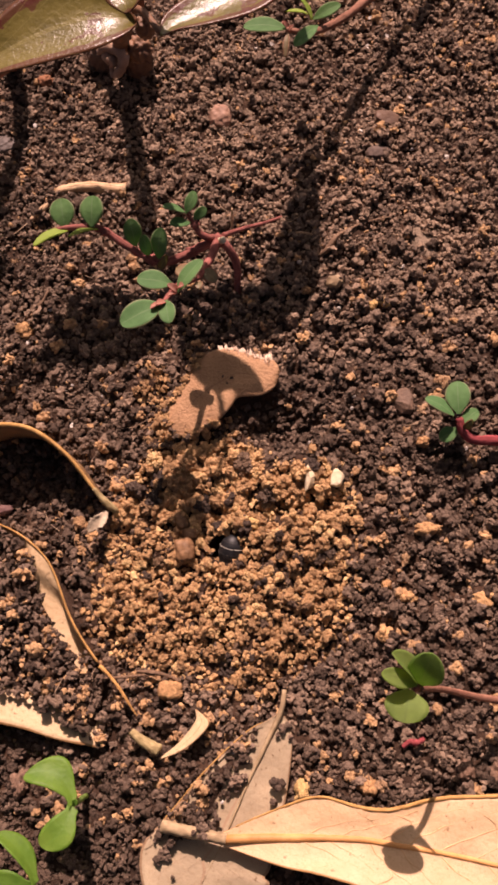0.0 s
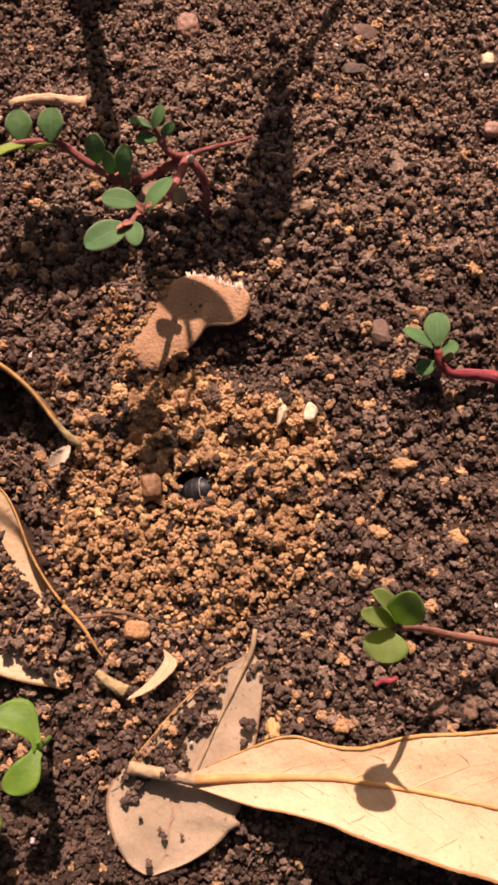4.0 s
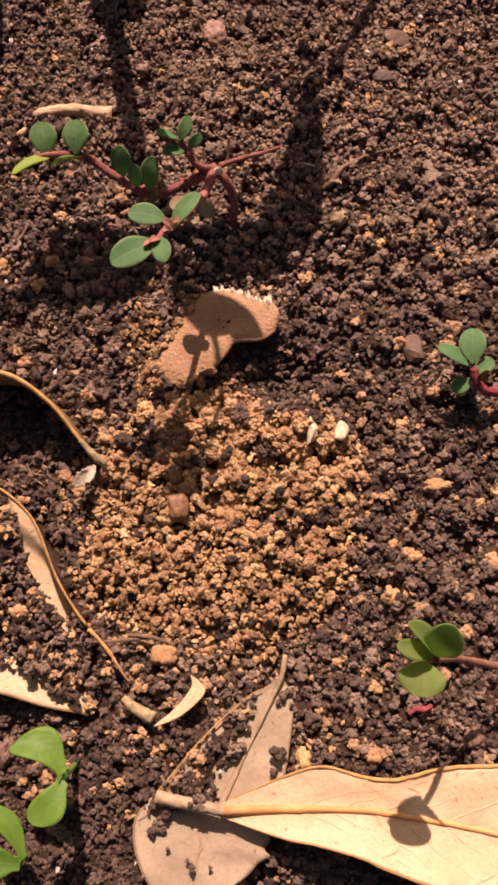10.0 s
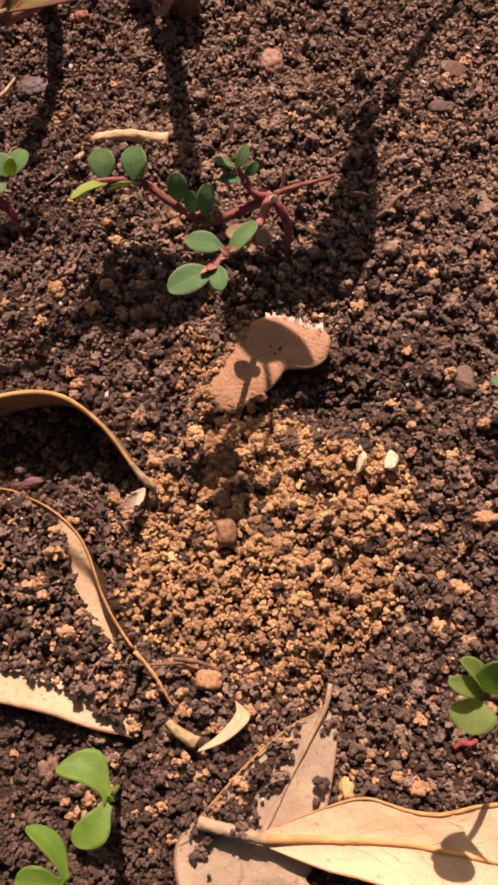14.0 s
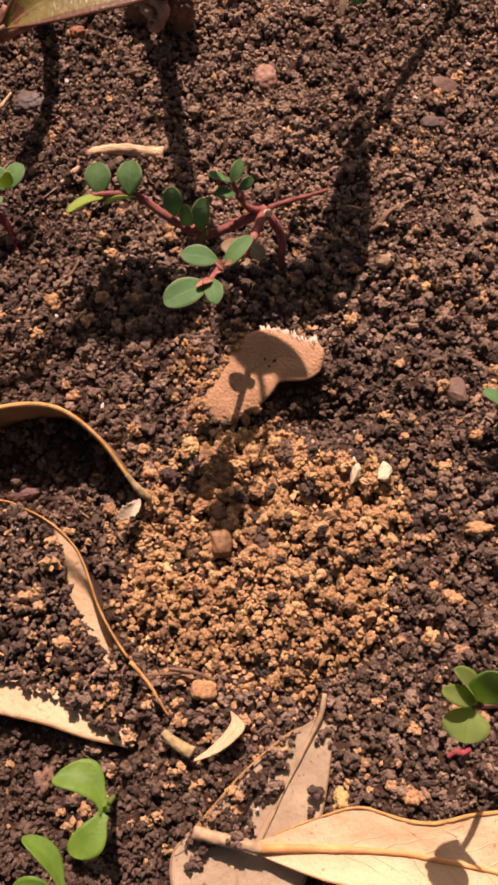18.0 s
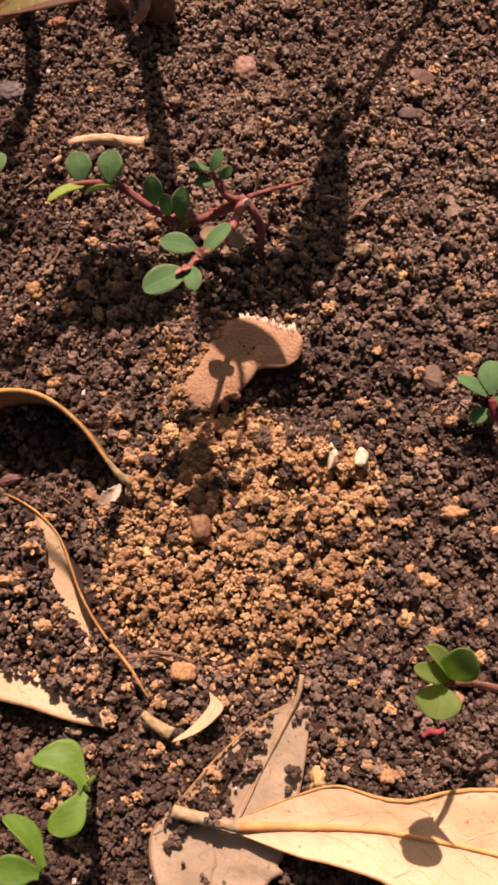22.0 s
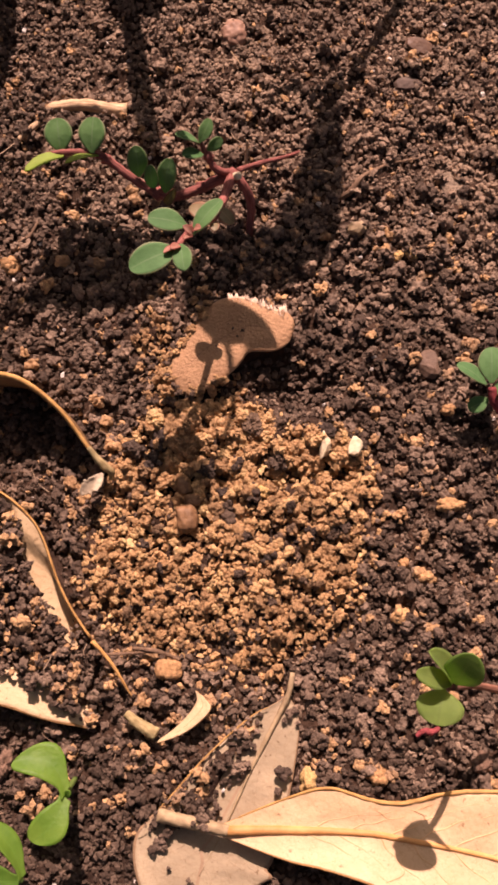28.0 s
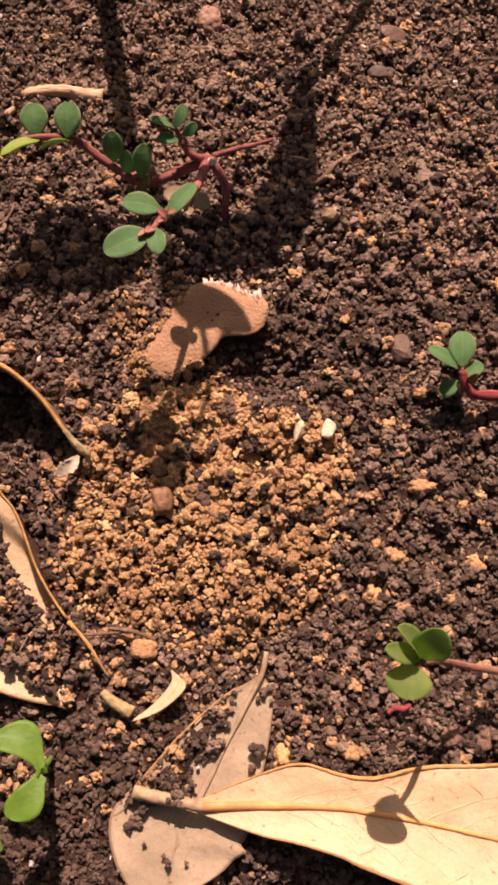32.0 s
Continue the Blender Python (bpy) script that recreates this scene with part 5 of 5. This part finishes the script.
def spread_soil():
    dark, ochre = [], []
    for spacing, seed, lo, hi, share, (shapes, tris) in ((0.078, 1, 0.026, 0.046, 0.85, GRAIN), (0.15, 2, 0.048, 0.085, 0.9, LUMP), (0.2, 3, 0.07, 0.125, 0.75, CLUSTER)):
        x, y, rng = crumbs(spacing, seed)
        z, keep = leaf_height(x, y)
        keep &= rng.rand(len(x)) < share
        x, y, z = x[keep], y[keep], z[keep]
        r = (lo + (hi - lo) * rng.rand(len(x)) ** 1.5) * np.where(y > 4, 0.9, 1.0)
        z = z + r * rng.uniform(-0.2, 1.15, len(x))
        m = mound_share(x, y)
        och = m + rng.uniform(-0.09, 0.09, len(x)) > 0.0
        # paler crumbs to the back, held darker at left for missing stem shadows
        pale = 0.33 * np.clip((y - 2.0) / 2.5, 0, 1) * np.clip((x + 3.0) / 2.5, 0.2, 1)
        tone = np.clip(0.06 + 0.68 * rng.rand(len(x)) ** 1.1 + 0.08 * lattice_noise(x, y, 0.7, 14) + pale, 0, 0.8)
        warm = 0.03 + 0.06 * np.clip(lattice_noise(x, y, 1.3, 15), 0, 1) + 0.10 * np.clip((m + 0.7) / 0.7, 0, 1) * (x < 1.2)
        warm = warm + 0.14 * (np.hypot((x + 0.6) / 1.5, (y + 2.7) / 1.1) < 1) * (spacing > 0.1) + 0.09 * (reach(x, y, BANK) > 0)
        # shade over the near left corner, put into the crumbs' own tone
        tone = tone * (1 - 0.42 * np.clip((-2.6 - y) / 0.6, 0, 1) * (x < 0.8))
        fleck = rng.rand(len(x)) < warm
        tone = np.where(fleck, rng.uniform(0.82, 0.97, len(x)), tone)
        tone = np.where(och, np.clip(rng.rand(len(x)) + 0.08 * lattice_noise(x, y, 0.5, 16), 0, 0.99), tone)
        # glints painted as colour: a few tiny grains get the palest tone
        tone = np.where((rng.rand(len(x)) < 0.007) & (r < 0.04), 1.0, tone)
        p = np.stack([x, y, z], 1)
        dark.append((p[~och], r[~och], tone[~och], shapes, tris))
        ochre.append((p[och], r[och], tone[och], shapes, tris))
    rng = np.random.RandomState(33)
    spots = np.vstack([np.array(c) + rng.randn(k, 3) * np.array([w, w, 0.012]) for c, k, w in (
        ((0.45, -3.72, 0.42), 8, 0.05), ((-0.05, -4.02, 0.2), 8, 0.07), ((1.5, -2.62, 0.2), 5, 0.06))])
    whole = granular_shapes(8, 16, 3, 77)
    dark.append((spots, rng.uniform(0.025, 0.055, len(spots)), 0.15 + 0.5 * rng.rand(len(spots)), *whole))
    dots = np.array([(0.72, 2.33, 0.33), (0.85, 2.3, 0.33), (0.78, 2.22, 0.34), (0.66, 2.4, 0.33), (0.5, 2.1, 0.3)])
    dark.append((dots, np.array([0.022, 0.028, 0.02, 0.012, 0.014]), np.full(5, 0.15), *GRAIN))
    single = np.array([(1.37, -3.22, 0.25), (1.33, -3.44, 0.2), (0.33, -4.5, 0.22), (0.28, -4.42, 0.2), (0.15, -4.8, 0.21), (-0.25, -4.6, 0.19), (0.05, -4.3, 0.2), (0.55, -4.5, 0.2)])
    dark.append((single, np.array([0.09, 0.05, 0.045, 0.03, 0.05, 0.025, 0.03, 0.025]), np.array([0.22, 0.35, 0.35, 0.5, 0.45, 0.6, 0.4, 0.6]), *whole))
    lip = np.vstack([np.asarray(BROWN)[:26, 0], np.asarray(BROWN)[:30, -1], np.asarray(BROWN)[0, ::3], np.asarray(BROWN)[6:24, 0]])
    lip = lip + rng.randn(len(lip), 3) * np.array([0.035, 0.035, 0.015]) + np.array([-0.03, 0, -0.01])
    ochre.append((lip, rng.uniform(0.025, 0.065, len(lip)), rng.uniform(0.05, 0.8, len(lip)), *whole))
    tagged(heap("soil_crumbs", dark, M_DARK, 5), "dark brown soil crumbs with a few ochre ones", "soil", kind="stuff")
    tagged(heap("mound_crumbs", ochre, M_OCHRE, 6), "fine ochre soil crumbs of a dug-out heap", "soil", kind="stuff")


spread_soil()


def scatter_fibres():
    """Hair-fine rootlets and bits of straw in the soil, as one mesh."""
    rng = np.random.RandomState(23)
    bm = bmesh.new()
    for _ in range(120):
        x, y = rng.uniform(-4.0, 5.8), rng.uniform(-5.2, 9.6)
        ax, ay = np.array([x]), np.array([y])
        z, keep = leaf_height(ax, ay)
        if not keep[0]:
            continue
        ang, length, r = rng.uniform(0, 6.28), rng.uniform(0.08, 0.42), rng.uniform(0.003, 0.008)
        bow = rng.uniform(-0.9, 0.9)
        pts = []
        for u in (-0.5, 0.0, 0.5):
            pts.append(Vector((x + math.cos(ang) * u * length - math.sin(ang) * bow * length * (0.25 - u * u), y + math.sin(ang) * u * length + math.cos(ang) * bow * length * (0.25 - u * u),
                               z[0] + 0.07 + 0.05 * (0.25 - u * u) + rng.uniform(-0.03, 0.03))))
        rings = []
        side = Vector((-math.sin(ang), math.cos(ang), 0))
        for p in pts:
            rings.append([bm.verts.new((p + side * r * math.cos(a) + Vector((0, 0, r * math.sin(a)))) * CM) for a in (0.5, 2.6, 4.7)])
        for a, b in zip(rings, rings[1:]):
            for k in range(3):
                bm.faces.new((a[k], a[(k + 1) % 3], b[(k + 1) % 3], b[k]))
    me = bpy.data.meshes.new("soil_fibres")
    bm.to_mesh(me)
    bm.free()
    me.materials.append(M_FIBRE)
    tagged(new("soil_fibres", me), "fine pale and brown root fibres in soil", "fibres", kind="stuff")


scatter_fibres()


def build_mound():
    """Larger pellets of the dug-out heap, each a piece of its own."""
    mound = thing("nest_mound", (HOLE[0], HOLE[1], 0.0), "low heap of ochre soil pellets round a nest hole", "mound")
    rng = np.random.RandomState(17)
    meshes = []
    shapes, tris = granular_shapes(14, 18, 4, 19)
    for s in shapes:
        me = bpy.data.meshes.new("pellet")
        me.from_pydata([tuple(v * 0.085 * CM) for v in s], [], tris.tolist())
        me.polygons.foreach_set("use_smooth", [False] * len(tris))
        me.materials.append(M_PELLET)
        meshes.append(me)
    made = 0
    while made < 300:
        x, y = rng.uniform(-1.0, 2.6), 2.0 - 3.9 * rng.rand() ** 1.5
        ax, ay = np.array([x]), np.array([y])
        if mound_share(ax, ay)[0] < 0.12 or np.hypot((x - HOLE[0]) / 1.15, y - HOLE[1]) < 0.25 or not leaf_height(ax, ay)[1][0]:
            continue
        near = max(0.0, 1 - abs(y - 0.9) / 1.1)
        r = (rng.uniform(0.05, 0.075) + 0.085 * near * rng.rand()) / 0.08
        ob = new("pellet", meshes[made % 14])
        ob.parent = mound
        ob.matrix_parent_inverse = mound.matrix_world.inverted()
        q = Euler(rng.uniform(0, 6.28, 3))
        ob.matrix_basis = Matrix.LocRotScale((x * CM, y * CM, (float(height(x, y)) + 0.06 + r * 0.03) * CM), q, (r, r, r))
        made += 1


build_mound()


def loose_crumbs():
    """Larger crumbs of the bare soil round the heap, each a piece of the ground."""
    ground = bpy.data.objects["ground"]
    rng = np.random.RandomState(57)
    shapes, tris = granular_shapes(12, 14, 3, 58)
    meshes = []
    for s in shapes:
        me = bpy.data.meshes.new("crumb")
        me.from_pydata([tuple(v * 0.085 * CM) for v in s], [], tris.tolist())
        me.polygons.foreach_set("use_smooth", [False] * len(tris))
        me.materials.append(M_CRUMB)
        meshes.append(me)
    made = 0
    while made < 300:
        x, y = rng.uniform(-2.4, 4.6), rng.uniform(-3.6, 4.6)
        ax, ay = np.array([x]), np.array([y])
        z, keep = leaf_height(ax, ay)
        if mound_share(ax, ay)[0] > -0.08 or not keep[0]:
            continue
        r = rng.uniform(0.65, 1.25)
        ob = new("crumb", meshes[made % 12])
        ob.parent = ground
        ob.matrix_basis = Matrix.LocRotScale((x * CM, y * CM, (float(z[0]) + 0.05 + 0.02 * r) * CM), Euler(rng.uniform(0, 6.28, 3)), (r, r, r))
        made += 1


loose_crumbs()


# ---- the bee in its nest hole ----
def ellipsoid(name, at, size, material, parent, label="", cut=None, sub=3):
    """Rounded body part; cut = (from, to) keeps a slice along x as a ring."""
    n, m = 14, 20
    lo, hi = cut or (-1.0, 1.0)
    verts, faces = [], []
    for i in range(n):
        c = lo + (hi - lo) * i / (n - 1)
        rr = math.sqrt(max(0.0005, 1 - c * c))
        for k in range(m):
            a = 2 * math.pi * k / m
            verts.append(((at[0] + c * size[0] / 2) * CM, (at[1] + rr * math.cos(a) * size[1] / 2) * CM, (at[2] + rr * math.sin(a) * size[2] / 2) * CM))
    for i in range(n - 1):
        for k in range(m):
            a, b = i * m + k, i * m + (k + 1) % m
            faces.append((a, b, b + m, a + m))
    faces += [tuple(range(m - 1, -1, -1)), tuple(range((n - 1) * m, n * m))]
    ob = mesh_object(name, verts, faces, material, None, label)
    ob.parent = parent
    return ob


def build_bee():
    bee = new("bee")
    bee.empty_display_size = 0.003
    tagged(bee, "small black bee with pale bands, digging in its hole", "bee")
    cuts = [(-1.0, -0.5), (-0.52, -0.1), (-0.12, 0.28), (0.26, 0.62), (0.6, 1.0)]
    for k, c in enumerate(cuts):
        g = 1.0 - 0.012 * k
        ring = ellipsoid("abdomen_segment", (0, 0, 0), (0.5 * g, 0.37 * g, 0.33 * g), M_BEE, bee, cut=c)
        if k > 1:
            ellipsoid("hair_band", (0, 0, 0), (0.5 * g + 0.012, 0.37 * g + 0.012, 0.33 * g + 0.012), M_BAND if k == 3 else M_FAINT, ring, "pale hair band" if k == 3 else "", cut=(c[0] + 0.02, c[0] + (0.035 if k == 3 else 0.03)))
    ellipsoid("thorax", (-0.34, 0, 0), (0.27, 0.26, 0.25), M_BEE, bee)
    ellipsoid("head", (-0.54, 0, -0.02), (0.16, 0.22, 0.18), M_BEE, bee)
    for s in (-1, 1):
        for j, x in enumerate((-0.46, -0.38, -0.3)):
            leg = tube("leg", [(x, 0.1 * s, -0.08), (x - 0.03 + 0.05 * j, 0.2 * s, -0.12), (x + 0.04 * j, 0.22 * s, -0.24)], [0.022, 0.018, 0.01], M_BEE, None, n=10, sides=6)
            leg.parent = bee
    return bee


BEE = build_bee()


def build_plug():
    """Pellets that the bee pushes up until they close the hole."""
    out = []
    shapes, tris = granular_shapes(10, 18, 4, 29)
    for s in shapes:
        r = 0.13
        ob = mesh_object("plug_pellet", s * r * CM, [tuple(t) for t in tris.tolist()], M_PELLET)
        tagged(ob, "ochre soil pellet pushed up from the hole", "pellet", "pellets closing the nest hole")
        out.append(ob)
    return out


PLUG = build_plug()


def motions():
    def at(t, x, y, z, az, el, spin=0.0):
        """Bee pose: its tail points to the azimuth and elevation, in degrees."""
        return t, Matrix.Translation((x * CM, y * CM, z * CM)) @ pose(0, 0, 0, 0, 0, az) @ pose(0, 0, 0, 0, -el, 0) @ pose(0, 0, 0, spin, 0, 0)

    walk(BEE, [
        at(0.0, 0.79, -0.17, 0.01, 75, 28), at(0.3, 0.79, -0.17, -0.03, 70, 30), at(0.6, 0.79, -0.18, -0.09, 65, 33), at(0.9, 0.77, -0.18, -0.13, 60, 38),
        at(1.2, 0.79, -0.17, -0.13, 60, 38), at(1.5, 0.81, -0.19, -0.07, 50, 23), at(1.8, 0.81, -0.19, -0.03, 40, 18), at(2.1, 0.79, -0.18, -0.07, 30, 18),
        at(2.4, 0.77, -0.19, -0.03, 15, 18), at(2.7, 0.77, -0.20, -0.01, 5, 18), at(3.0, 0.77, -0.20, 0.01, 5, 18), at(3.3, 0.77, -0.20, 0.01, 0, 18), at(3.6, 0.77, -0.20, -0.01, 0, 18),
        at(3.9, 0.77, -0.21, -0.01, 3, 18), at(4.2, 0.76, -0.21, -0.04, 8, 18), at(4.5, 0.74, -0.21, -0.09, 15, 20), at(5.5, 0.68, -0.15, -0.24, 25, 50), at(6.5, 0.68, -0.14, -0.36, 30, 60),
        at(7.8, 0.70, -0.15, -0.40, -20, 50), at(8.3, 0.62, -0.22, -0.16, -40, 40), at(8.7, 0.60, -0.22, -0.12, -50, 35), at(9.1, 0.61, -0.22, -0.10, -45, 38), at(9.5, 0.61, -0.23, -0.14, -50, 40),
        at(9.9, 0.62, -0.22, -0.24, -40, 50), at(10.2, 0.72, -0.14, -0.46, 20, 65), at(11.2, 0.72, -0.12, -0.76, 30, 74),
        at(32.0, 0.72, -0.12, -0.84, 30, 76)])
    rng = random.Random(5)
    # five pellets close the mouth early, leaving a gap at its west side that opens once more before the last five fill it
    places = [(0.13, 0.10), (0.2, -0.04), (0.11, -0.02), (0.12, -0.15), (-0.02, 0.17), (-0.16, 0.03), (-0.07, -0.03), (-0.14, -0.12), (0.02, -0.19), (-0.2, 0.12)]
    for k, ob in enumerate(PLUG):
        x, y = HOLE[0] + places[k][0], HOLE[1] + places[k][1]
        turn = [rng.uniform(-60, 60) for _ in range(3)]
        low = pose(x * CM, y * CM, -1.15 * CM, *turn)
        high = pose(x * CM, y * CM, (-0.02 + 0.05 * rng.random()) * CM, turn[0] + 40, turn[1], turn[2] + 30)
        sunk = pose(x * CM, y * CM, -0.55 * CM, turn[0] + 20, turn[1], turn[2] + 10)
        start = 4.6 + 0.12 * k
        rows = [(0, low), (start, low), (start + 0.8, high)]
        if k in (4, 5, 6, 7, 9):
            rows += [(8.0, high), (8.5, sunk), (9.6, sunk), (10.2, high)]
        walk(ob, rows + [(32, high)])


motions()
